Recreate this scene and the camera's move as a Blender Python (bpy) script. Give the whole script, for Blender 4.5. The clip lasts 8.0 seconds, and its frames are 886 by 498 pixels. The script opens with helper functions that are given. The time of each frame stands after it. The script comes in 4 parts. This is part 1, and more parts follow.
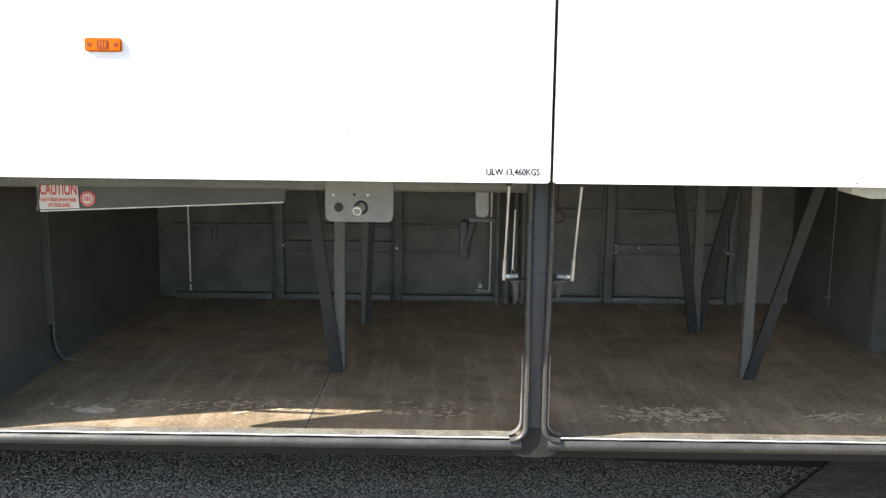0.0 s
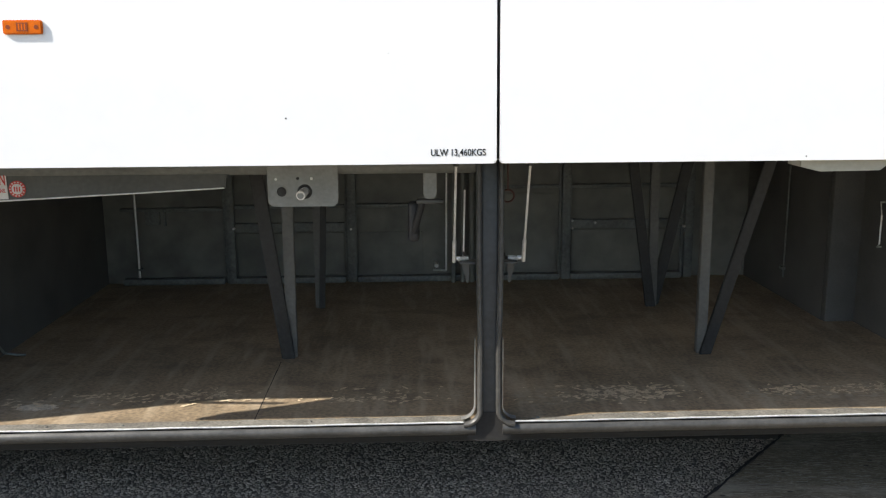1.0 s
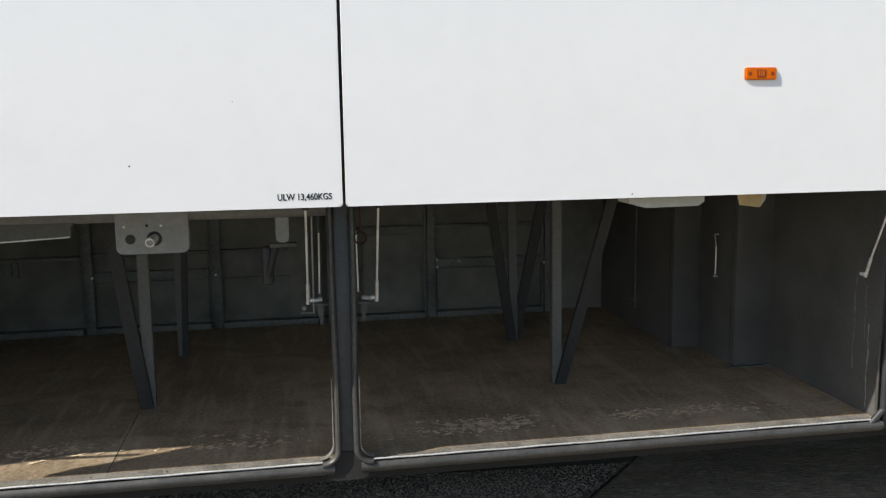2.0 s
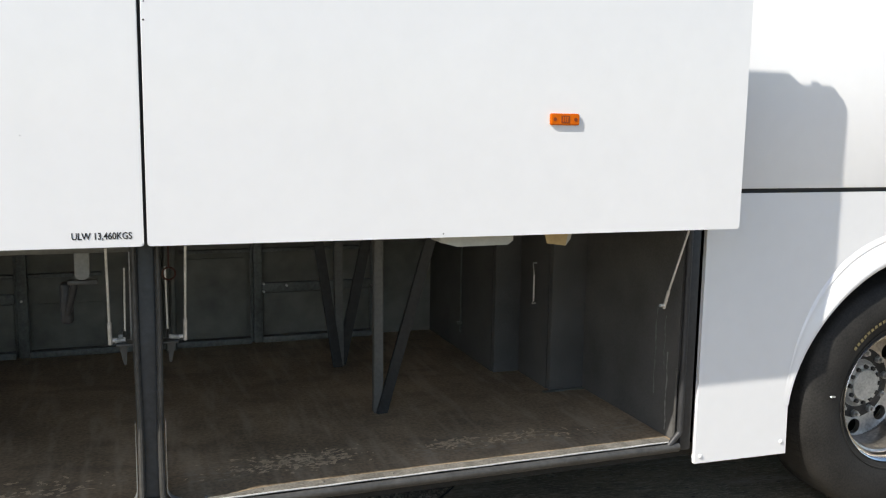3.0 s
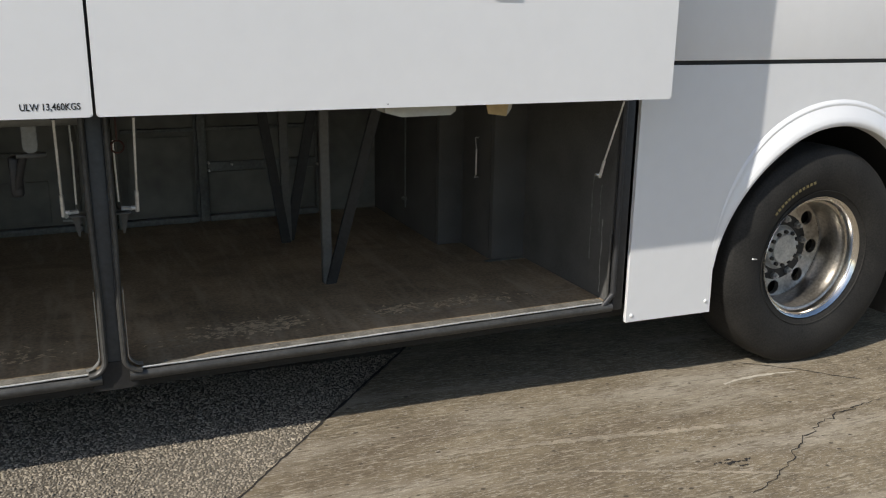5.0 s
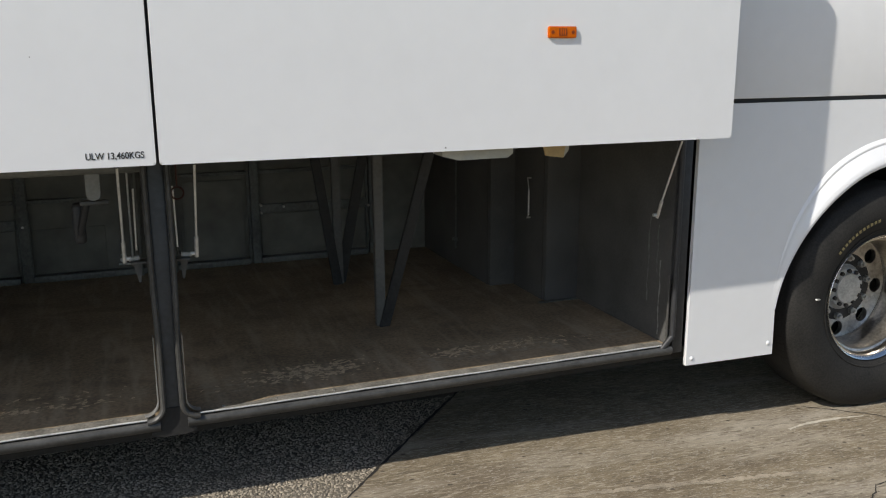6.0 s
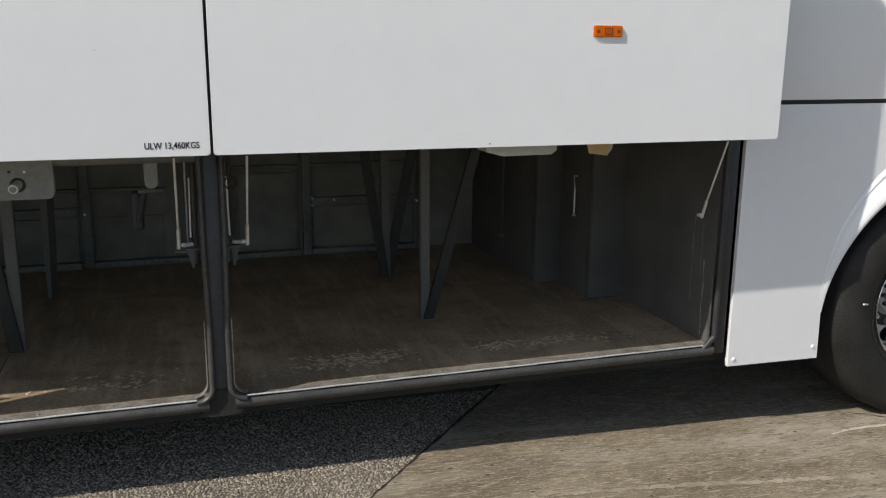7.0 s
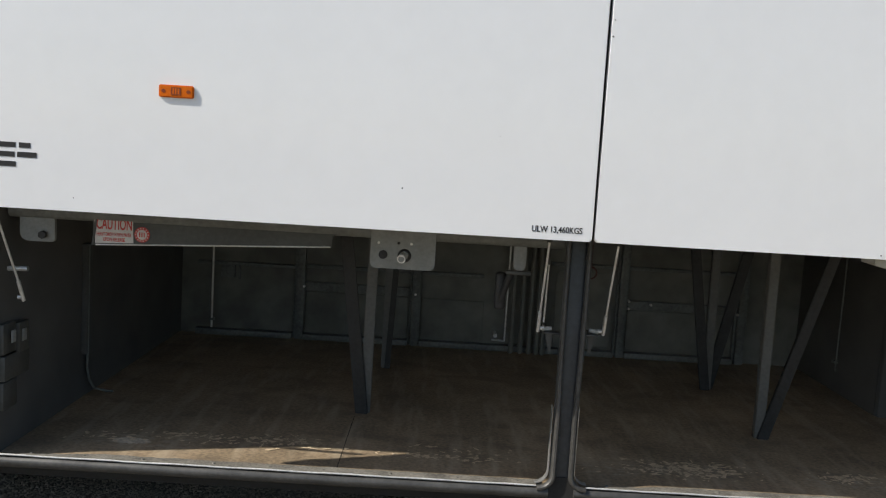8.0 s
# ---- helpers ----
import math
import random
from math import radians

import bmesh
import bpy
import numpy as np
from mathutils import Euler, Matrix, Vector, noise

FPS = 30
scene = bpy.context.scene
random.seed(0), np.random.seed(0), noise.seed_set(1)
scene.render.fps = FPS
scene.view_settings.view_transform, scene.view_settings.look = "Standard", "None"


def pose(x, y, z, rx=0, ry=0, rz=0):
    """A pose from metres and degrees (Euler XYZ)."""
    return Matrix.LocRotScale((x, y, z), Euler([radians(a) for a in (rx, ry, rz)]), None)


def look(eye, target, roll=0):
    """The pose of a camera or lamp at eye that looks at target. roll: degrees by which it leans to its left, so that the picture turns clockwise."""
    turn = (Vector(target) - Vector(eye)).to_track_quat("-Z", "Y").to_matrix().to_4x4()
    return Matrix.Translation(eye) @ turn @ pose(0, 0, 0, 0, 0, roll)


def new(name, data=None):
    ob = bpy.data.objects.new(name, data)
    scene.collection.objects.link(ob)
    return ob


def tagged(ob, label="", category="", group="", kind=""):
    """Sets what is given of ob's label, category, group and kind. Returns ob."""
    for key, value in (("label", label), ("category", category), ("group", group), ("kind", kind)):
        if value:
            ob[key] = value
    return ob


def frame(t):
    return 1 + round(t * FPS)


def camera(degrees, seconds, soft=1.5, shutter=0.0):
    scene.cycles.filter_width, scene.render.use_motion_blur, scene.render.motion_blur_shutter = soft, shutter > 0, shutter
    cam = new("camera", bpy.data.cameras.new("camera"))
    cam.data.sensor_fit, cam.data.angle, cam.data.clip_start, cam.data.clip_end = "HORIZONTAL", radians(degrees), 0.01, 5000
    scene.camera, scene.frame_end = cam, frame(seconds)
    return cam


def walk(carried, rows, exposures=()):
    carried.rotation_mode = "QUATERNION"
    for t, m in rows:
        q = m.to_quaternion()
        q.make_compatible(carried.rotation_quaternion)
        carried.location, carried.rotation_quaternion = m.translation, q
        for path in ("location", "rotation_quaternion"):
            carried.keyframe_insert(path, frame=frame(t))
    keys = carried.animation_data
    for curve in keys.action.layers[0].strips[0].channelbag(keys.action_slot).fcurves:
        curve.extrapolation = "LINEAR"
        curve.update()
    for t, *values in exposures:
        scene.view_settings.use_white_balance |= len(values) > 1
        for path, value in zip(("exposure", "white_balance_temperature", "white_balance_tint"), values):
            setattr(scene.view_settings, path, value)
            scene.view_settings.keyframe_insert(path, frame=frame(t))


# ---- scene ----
# The camera and its walk
cam = camera(54.2, 8.0, 1.15)
PATH = [
    (0.0, -0.3052, -2.8196, 1.5734, 80.605, -0.659, 0.420),
    (0.5, -0.2920, -2.7919, 1.5819, 80.238, 0.125, 1.422),
    (1.0, -0.2486, -2.7445, 1.5877, 78.931, 0.373, -2.096),
    (1.2, -0.2335, -2.7326, 1.6060, 78.895, 0.758, -3.711),
    (2.3, -0.0876, -2.8592, 1.5963, 82.204, 0.347, -12.521),
    (2.5, -0.0499, -2.8609, 1.6758, 81.649, -0.110, -14.575),
    (3.0, -0.0335, -2.8417, 1.6962, 82.057, -0.871, -19.743),
    (3.5, -0.0415, -2.8277, 1.7189, 82.190, -1.410, -22.742),
    (4.0, -0.0713, -2.8858, 1.6671, 78.933, -1.769, -25.134),
    (4.2, -0.1053, -2.9337, 1.6601, 76.280, -1.706, -26.844),
    (5.3, -0.0660, -2.9843, 1.6628, 74.521, -0.555, -22.906),
    (5.5, -0.0525, -3.0163, 1.6936, 74.863, -0.603, -23.040),
    (6.0, -0.1261, -2.9054, 1.6773, 76.997, 0.198, -21.032),
    (6.5, -0.1073, -2.9901, 1.6499, 77.156, -0.291, -22.378),
    (7.0, -0.1179, -2.9792, 1.6741, 76.901, -0.366, -17.382),
    (7.5, -0.2211, -2.9643, 1.6763, 78.931, -3.187, -5.782),
    (8.0, -0.4795, -2.9433, 1.5978, 83.683, -3.426, 0.090),
]
EXPOSURES = [(t, stops, 6620, 10) for t, stops in ((0.0, 1.92), (0.5, 1.38), (1.0, 1.18), (1.2, 1.08), (2.3, 0.76), (2.5, 0.78), (3.0, 0.90), (3.5, 0.42), (4.0, 0.36), (5.5, 0.39), (6.5, 0.39), (7.0, 0.36), (7.5, 0.34), (8.0, 0.52))]
walk(cam, [(t, pose(x, y, z, rx, ry, rz)) for t, x, y, z, rx, ry, rz in PATH], EXPOSURES)

# World and sun
SUN_WAY = Vector((0.72, 0.258, -0.675)).normalized()
world = bpy.data.worlds.new("sky")
scene.world = world
world.use_nodes = True
wn = world.node_tree.nodes
sky = wn.new("ShaderNodeTexSky")
sky.sky_type = "NISHITA"
sky.sun_disc = False
sky.sun_elevation = math.asin(-SUN_WAY.z)
sky.sun_rotation = math.atan2(-SUN_WAY.x, -SUN_WAY.y)
world.node_tree.links.new(sky.outputs[0], wn["Background"].inputs[0])
wn["Background"].inputs[1].default_value = 0.098
sun = new("sun", bpy.data.lights.new("sun", "SUN"))
sun.data.energy = 3.6
sun.data.angle = radians(0.55)
sun.data.color = (1.0, 0.95, 0.87)
sun.matrix_world = look((0, 0, 0), SUN_WAY)


# Materials
def material(name, colour, rough=0.5, metal=0.0, vary=0.15, scale=6.0, fine=90.0, bump=0.15, depth=0.002, coat=0.0, stretch=(1, 1, 1), second=None, isle=False):
    """A surface with stains at a large scale and grain at a small one."""
    m = bpy.data.materials.new(name)
    m.use_nodes = True
    n, l = m.node_tree.nodes, m.node_tree.links
    b = n["Principled BSDF"]
    tc = n.new("ShaderNodeTexCoord")
    mp = n.new("ShaderNodeMapping")
    mp.inputs["Scale"].default_value = stretch
    l.new(tc.outputs["Object"], mp.inputs[0])
    big, small = n.new("ShaderNodeTexNoise"), n.new("ShaderNodeTexNoise")
    big.inputs["Scale"].default_value, big.inputs["Detail"].default_value = scale, 6
    small.inputs["Scale"].default_value, small.inputs["Detail"].default_value = fine, 4
    l.new(mp.outputs[0], big.inputs[0])
    l.new(mp.outputs[0], small.inputs[0])
    mix = n.new("ShaderNodeMath")
    mix.operation = "MULTIPLY_ADD"
    l.new(small.outputs[0], mix.inputs[0])
    mix.inputs[1].default_value = 0.5
    half = n.new("ShaderNodeMath")
    half.operation = "MULTIPLY"
    half.inputs[1].default_value = 0.5
    l.new(big.outputs[0], half.inputs[0])
    l.new(half.outputs[0], mix.inputs[2])
    ramp = n.new("ShaderNodeValToRGB")
    second = second or tuple(c * (1 + vary) for c in colour)
    ramp.color_ramp.elements[0].position, ramp.color_ramp.elements[1].position = 0.36, 0.64
    ramp.color_ramp.elements[0].color = (*[c * (1 - vary) for c in colour], 1)
    ramp.color_ramp.elements[1].color = (*second, 1)
    l.new(mix.outputs[0], ramp.inputs[0])
    out = ramp.outputs[0]
    if isle:
        geo, hsv, mr = n.new("ShaderNodeNewGeometry"), n.new("ShaderNodeHueSaturation"), n.new("ShaderNodeMapRange")
        mr.inputs[3].default_value, mr.inputs[4].default_value = 0.6, 1.55
        l.new(geo.outputs["Random Per Island"], mr.inputs[0])
        l.new(mr.outputs[0], hsv.inputs["Value"])
        l.new(out, hsv.inputs["Color"])
        out = hsv.outputs[0]
    l.new(out, b.inputs["Base Color"])
    rr = n.new("ShaderNodeMapRange")
    rr.inputs[3].default_value, rr.inputs[4].default_value = max(0.03, rough - 0.08), min(1, rough + 0.1)
    l.new(big.outputs[0], rr.inputs[0])
    l.new(rr.outputs[0], b.inputs["Roughness"])
    b.inputs["Metallic"].default_value = metal
    b.inputs["Coat Weight"].default_value = coat
    b.inputs["Coat Roughness"].default_value = 0.06
    if bump:
        bp = n.new("ShaderNodeBump")
        bp.inputs["Strength"].default_value, bp.inputs["Distance"].default_value = bump, depth
        l.new(mix.outputs[0], bp.inputs["Height"])
        l.new(bp.outputs[0], b.inputs["Normal"])
    return m


PAINT = material("white_coach_paint", (0.80, 0.81, 0.82), 0.3, vary=0.015, scale=2.2, fine=14, bump=0.12, depth=0.004, coat=0.6)
SATIN = material("satin_white_paint", (0.78, 0.79, 0.80), 0.35, vary=0.02, scale=3, fine=20, bump=0.08, depth=0.003, coat=0.4)
BLACKED = material("black_carpet_lining", (0.084, 0.083, 0.080), 0.95, vary=0.3, scale=4, fine=220, bump=0.4)
PANEL = material("dark_green_grey_panel", (0.145, 0.145, 0.130), 0.6, vary=0.3, scale=1.6, fine=9, bump=0.05)
RAIL = material("grey_painted_steel", (0.125, 0.133, 0.128), 0.5, vary=0.35, scale=5, fine=70, bump=0.12)
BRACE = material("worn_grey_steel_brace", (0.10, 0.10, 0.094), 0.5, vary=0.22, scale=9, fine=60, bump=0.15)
# The same brace steel at a much darker tone, for the secondary arms.
BRACE_DARK = material("darker_worn_steel_brace", (0.015, 0.015, 0.015), 0.5, vary=0.6, scale=9, fine=60, bump=0.15)
POST = material("blue_grey_painted_post", (0.040, 0.045, 0.050), 0.42, vary=0.3, scale=8, fine=50, bump=0.15)
RUBBER = material("black_rubber_seal", (0.028, 0.029, 0.031), 0.5, vary=0.3, scale=12, fine=80, bump=0.1)
SEAL = material("grey_rubber_seal", (0.056, 0.055, 0.052), 0.42, vary=0.3, scale=10, fine=60, bump=0.1)
ALU = material("dull_aluminium_trim", (0.42, 0.42, 0.41), 0.42, metal=0.75, vary=0.3, scale=7, fine=55, bump=0.12, stretch=(0.3, 1, 1))
DULL = material("scuffed_dull_trim", (0.20, 0.19, 0.165), 0.6, metal=0.25, vary=0.45, scale=14, fine=110, bump=0.2)
BEAD = material("bright_worn_bead", (0.66, 0.65, 0.62), 0.42, metal=0.5, vary=0.25, scale=9, fine=70, bump=0.1)
BRIGHT = material("bright_zinc_rod", (0.72, 0.72, 0.70), 0.32, metal=0.6, vary=0.15, scale=20, fine=90, bump=0.05)
PLATE = material("grey_enamelled_plate", (0.24, 0.245, 0.235), 0.5, vary=0.15, scale=14, fine=90, bump=0.1)
HEADER = material("grey_header_steel", (0.068, 0.069, 0.064), 0.5, vary=0.2, scale=5, fine=60, bump=0.08)
TUBE = material("grey_header_tube", (0.16, 0.165, 0.155), 0.5, vary=0.2, scale=5, fine=60, bump=0.08)
CHROME = material("polished_alloy", (0.78, 0.77, 0.75), 0.15, metal=1.0, vary=0.08, scale=9, fine=60, bump=0.03)
BARREL = material("dusty_rim_barrel", (0.46, 0.43, 0.385), 0.30, metal=0.95, vary=0.35, scale=6, fine=70, bump=0.08)
ALLOY = material("dusty_brushed_alloy", (0.42, 0.40, 0.37), 0.38, metal=0.9, vary=0.35, scale=9, fine=60, bump=0.08)
HUBGREY = material("grey_hub_paint", (0.44, 0.44, 0.42), 0.5, metal=0.3, vary=0.25, scale=20, fine=90, bump=0.1)
DARKSTEEL = material("dark_steel", (0.03, 0.03, 0.03), 0.55, metal=0.3, vary=0.4, scale=20, fine=90)
TYRE = material("dusty_tyre_rubber", (0.017, 0.0166, 0.016), 0.7, vary=0.4, scale=5, fine=120, bump=0.15, second=(0.030, 0.0285, 0.026))
TYRE.node_tree.nodes["Principled BSDF"].inputs["Specular IOR Level"].default_value = 0.3
TREAD = material("worn_tread_rubber", (0.021, 0.0195, 0.0175), 0.85, vary=0.3, scale=9, fine=90, bump=0.2)
AMBER = material("amber_lens", (0.62, 0.125, 0.0), 0.4, vary=0.12, scale=60, fine=300, bump=0.05)
AMBER.node_tree.nodes["Principled BSDF"].inputs["Specular IOR Level"].default_value = 0.2
AMBER_DARK = material("dark_amber_lens", (0.22, 0.035, 0.003), 0.3, vary=0.1, scale=60, fine=300, bump=0)
BLACK = material("black_vinyl", (0.012, 0.012, 0.013), 0.5, vary=0.1, bump=0)
RED = material("red_print", (0.55, 0.045, 0.035), 0.5, vary=0.12, scale=40, fine=200, bump=0)
LABEL = material("faded_white_label", (0.62, 0.60, 0.57), 0.5, vary=0.12, scale=30, fine=200, bump=0)
GLASS = material("dark_tinted_window", (0.010, 0.011, 0.012), 0.06, vary=0.1, bump=0, coat=0.5)
# Reflector colour for the unseen ceiling, pale to brighten the bay.
BOUNCE = material("pale_bounce_sheet", (0.74, 0.72, 0.67), 0.6, vary=0.1, scale=3, bump=0.05)
CREAM = material("cream_lamp_plastic", (0.42, 0.41, 0.35), 0.45, vary=0.08, scale=20, bump=0.03)
CARD = material("tan_card_flap", (0.50, 0.36, 0.17), 0.7, vary=0.1, scale=20, bump=0.05)
FLAKE = material("pale_flaked_ply", (0.62, 0.50, 0.34), 0.8, vary=0.25, scale=30, fine=200, bump=0.2)
CHALK = material("chalky_worn_spot", (0.60, 0.52, 0.40), 0.9, vary=0.35, scale=25, fine=120, bump=0.2)
UNDER = material("black_underseal", (0.018, 0.017, 0.016), 0.8, vary=0.3, bump=0.2)
MARK = material("faded_yellow_print", (0.15, 0.122, 0.056), 0.7, vary=0.4, scale=60, fine=200, bump=0)
ORANGE = material("orange_cable", (0.075, 0.026, 0.018), 0.5, vary=0.1, bump=0)
CHIP = material("road_chippings", (0.235, 0.205, 0.160), 0.85, vary=0.25, scale=30, fine=300, bump=0.2, isle=True)
ASPHALT = material("worn_asphalt", (0.115, 0.100, 0.078), 0.95, vary=0.3, scale=3, fine=120, bump=0.2, depth=0.006)
CRACK = material("dirt_filled_crack", (0.022, 0.019, 0.016), 0.95, vary=0.3, fine=200, bump=0.3)
SCUFF = material("pale_scuffed_concrete", (0.285, 0.243, 0.180), 0.85, vary=0.35, scale=16, fine=140, bump=0.3)
SCRAPE = material("pale_scraped_concrete", (0.50, 0.455, 0.37), 0.8, vary=0.2, scale=20, fine=120, bump=0.2)


def floor_material():
    """Dark phenolic plywood: scuffed across the bay, flaked to the pale ply towards the loading edge."""
    m = material("scuffed_dark_plywood", (0.285, 0.218, 0.142), 0.55, vary=0.42, scale=3.5, fine=70, bump=0.12, second=(0.410, 0.312, 0.203))
    n, l = m.node_tree.nodes, m.node_tree.links
    b = n["Principled BSDF"]
    base = b.inputs["Base Color"].links[0].from_socket
    tc = n.new("ShaderNodeTexCoord")

    def grain(scale, stretch, low, high, detail=5, turn=0.0):
        mp, no, mr = n.new("ShaderNodeMapping"), n.new("ShaderNodeTexNoise"), n.new("ShaderNodeMapRange")
        mp.inputs["Scale"].default_value = stretch
        mp.inputs["Rotation"].default_value = (0, 0, turn)
        no.inputs["Scale"].default_value, no.inputs["Detail"].default_value = scale, detail
        mr.inputs[1].default_value, mr.inputs[2].default_value = low, high
        l.new(tc.outputs["Object"], mp.inputs[0])
        l.new(mp.outputs[0], no.inputs[0])
        l.new(no.outputs[0], mr.inputs[0])
        return mr.outputs[0]

    def product(a, c):
        k = n.new("ShaderNodeMath")
        k.operation = "MULTIPLY"
        l.new(a, k.inputs[0])
        if isinstance(c, float):
            k.inputs[1].default_value = c
        else:
            l.new(c, k.inputs[1])
        return k.outputs[0]

    def over(under, colour, mask):
        k = n.new("ShaderNodeMix")
        k.data_type = "RGBA"
        l.new(mask, k.inputs["Factor"])
        l.new(under, k.inputs["A"])
        k.inputs["B"].default_value = (*colour, 1)
        return k.outputs["Result"]

    sep, rng, far = n.new("ShaderNodeSeparateXYZ"), n.new("ShaderNodeMapRange"), n.new("ShaderNodeMapRange")
    l.new(tc.outputs["Object"], sep.inputs[0])
    rng.interpolation_type = far.interpolation_type = "SMOOTHSTEP"
    rng.inputs[1].default_value, rng.inputs[2].default_value = 0.40, 0.25
    far.inputs[1].default_value, far.inputs[2].default_value = 0.13, 0.2
    l.new(sep.outputs["Y"], rng.inputs[0])
    l.new(sep.outputs["Y"], far.inputs[0])
    band = product(rng.outputs[0], far.outputs[0])
    scuff = product(grain(15, (1.0, 0.16, 1), 0.55, 0.70, turn=0.45), 0.42)
    scuff2 = product(grain(19, (1.0, 0.14, 1), 0.56, 0.71, turn=-0.6), 0.42)
    dark = product(grain(5, (1.0, 1.6, 1), 0.52, 0.66, 6), 0.5)
    flakes = product(product(band, grain(1.7, (1, 1, 1), 0.49, 0.57, 1)), grain(20, (1.0, 2.4, 1), 0.535, 0.55, 4))
    out = over(base, (0.12, 0.095, 0.068), dark)
    out = over(out, (0.48, 0.395, 0.285), scuff)
    out = over(out, (0.47, 0.385, 0.275), scuff2)
    out = over(out, (0.40, 0.35, 0.27), product(flakes, 0.45))
    l.new(out, b.inputs["Base Color"])
    return m


def concrete_material():
    """Tamped concrete: fine parallel ribs, tan stains, specks and small dark pits."""
    m = material("tamped_concrete", (0.172, 0.133, 0.082), 0.88, vary=0.28, scale=7, fine=140, bump=0.8, depth=0.004, second=(0.245, 0.200, 0.132))
    n, l = m.node_tree.nodes, m.node_tree.links
    b = n["Principled BSDF"]
    tc = n.new("ShaderNodeTexCoord")
    out = b.inputs["Base Color"].links[0].from_socket

    def layer(under, colour, scale, stretch, turn, low, high, most, detail=4, pits=False):
        mp, no, mr, mix = (n.new("ShaderNode" + k) for k in ("Mapping", "TexVoronoi" if pits else "TexNoise", "MapRange", "Mix"))
        mp.inputs["Scale"].default_value = stretch
        mp.inputs["Rotation"].default_value = (0, 0, turn)
        no.inputs["Scale"].default_value = scale
        if not pits:
            no.inputs["Detail"].default_value = detail
        mr.inputs[1].default_value, mr.inputs[2].default_value, mr.inputs[4].default_value = low, high, most
        l.new(tc.outputs["Object"], mp.inputs[0])
        l.new(mp.outputs[0], no.inputs[0])
        l.new(no.outputs[0], mr.inputs[0])
        mix.data_type = "RGBA"
        l.new(mr.outputs[0], mix.inputs["Factor"])
        l.new(under, mix.inputs["A"])
        mix.inputs["B"].default_value = (*colour, 1)
        return mix.outputs["Result"]

    out = layer(out, (0.34, 0.30, 0.235), 2.6, (0.22, 1.5, 1), -0.12, 0.53, 0.68, 0.85, 5)
    out = layer(out, (0.12, 0.090, 0.056), 3.4, (0.4, 1.2, 1), 0.3, 0.52, 0.68, 0.8, 6)
    out = layer(out, (0.37, 0.325, 0.245), 85, (0.22, 1.2, 1), -0.42, 0.52, 0.66, 0.68)
    out = layer(out, (0.10, 0.078, 0.050), 60, (0.20, 1.2, 1), -0.42, 0.53, 0.66, 0.68)
    out = layer(out, (0.47, 0.44, 0.38), 150, (0.4, 1.2, 1), -0.42, 0.58, 0.70, 0.5, 2)
    out = layer(out, (0.075, 0.058, 0.040), 19, (0.7, 1.5, 1), 0.32, 0.13, 0.06, 0.8, 0, True)
    out = layer(out, (0.060, 0.047, 0.033), 11, (0.8, 1.3, 1), 0.32, 0.12, 0.07, 0.95, 0, True)
    l.new(out, b.inputs["Base Color"])
    return m


FLOOR, CONCRETE = floor_material(), concrete_material()


# Mesh tools
def finish(bm, name, mat, smooth=False):
    bmesh.ops.recalc_face_normals(bm, faces=bm.faces)
    me = bpy.data.meshes.new(name)
    bm.to_mesh(me)
    bm.free()
    for m in (mat if isinstance(mat, (list, tuple)) else [mat]):
        me.materials.append(m)
    if smooth:
        me.shade_smooth()
        me.set_sharp_from_angle(angle=radians(38))
    return me


def part(name, bm, mat, parent=None, label="", smooth=True):
    ob = new(name, finish(bm, name, mat, smooth))
    if parent is not None:
        ob.parent = parent
        if label:
            ob["label"] = label
    return ob


def thing(name, label, category, at=(0, 0, 0), group="", kind=""):
    ob = new(name)
    ob.location = at
    ob.empty_display_size = 0.1
    return tagged(ob, label, category, group, kind)


def structure(name, bm, mat, label, category, smooth=True):
    return tagged(part(name, bm, mat, None, "", smooth), label, category, kind="structure")


def box(bm, x0, x1, y0, y1, z0, z1, bevel=0.0, seg=2, mi=0):
    v = [bm.verts.new(p) for p in ((x0, y0, z0), (x1, y0, z0), (x1, y1, z0), (x0, y1, z0), (x0, y0, z1), (x1, y0, z1), (x1, y1, z1), (x0, y1, z1))]
    fs = [bm.faces.new([v[i] for i in q]) for q in ((3, 2, 1, 0), (4, 5, 6, 7), (0, 1, 5, 4), (1, 2, 6, 5), (2, 3, 7, 6), (3, 0, 4, 7))]
    for f in fs:
        f.material_index = mi
    if bevel:
        es = list({e for f in fs for e in f.edges})
        bmesh.ops.bevel(bm, geom=es, offset=bevel, segments=seg, affect="EDGES", profile=0.5)
    return bm


def B(*a, **k):
    return box(bmesh.new(), *a, **k)


def rod(bm, a, b, r, r2=None, sides=12, mi=0):
    a, b = Vector(a), Vector(b)
    got = bmesh.ops.create_cone(bm, cap_ends=True, segments=sides, radius1=r, radius2=r if r2 is None else r2, depth=(b - a).length,
                                matrix=Matrix.Translation((a + b) / 2) @ (b - a).to_track_quat("Z", "Y").to_matrix().to_4x4())
    for f in {f for v in got["verts"] for f in v.link_faces}:
        f.material_index = mi
    return bm


def bar(bm, a, b, w, d, bevel=0.003):
    """A flat bar from a to b, w wide along x and d deep along y, cut level at both ends."""
    a, b = Vector(a), Vector(b)
    v = [bm.verts.new(p + Vector((sx * w / 2, sy * d / 2, 0))) for p in (a, b) for sx, sy in ((-1, -1), (1, -1), (1, 1), (-1, 1))]
    fs = [bm.faces.new([v[i] for i in q]) for q in ((3, 2, 1, 0), (4, 5, 6, 7), (0, 1, 5, 4), (1, 2, 6, 5), (2, 3, 7, 6), (3, 0, 4, 7))]
    bmesh.ops.bevel(bm, geom=list({e for f in fs for e in f.edges}), offset=bevel, segments=2, affect="EDGES")
    return bm


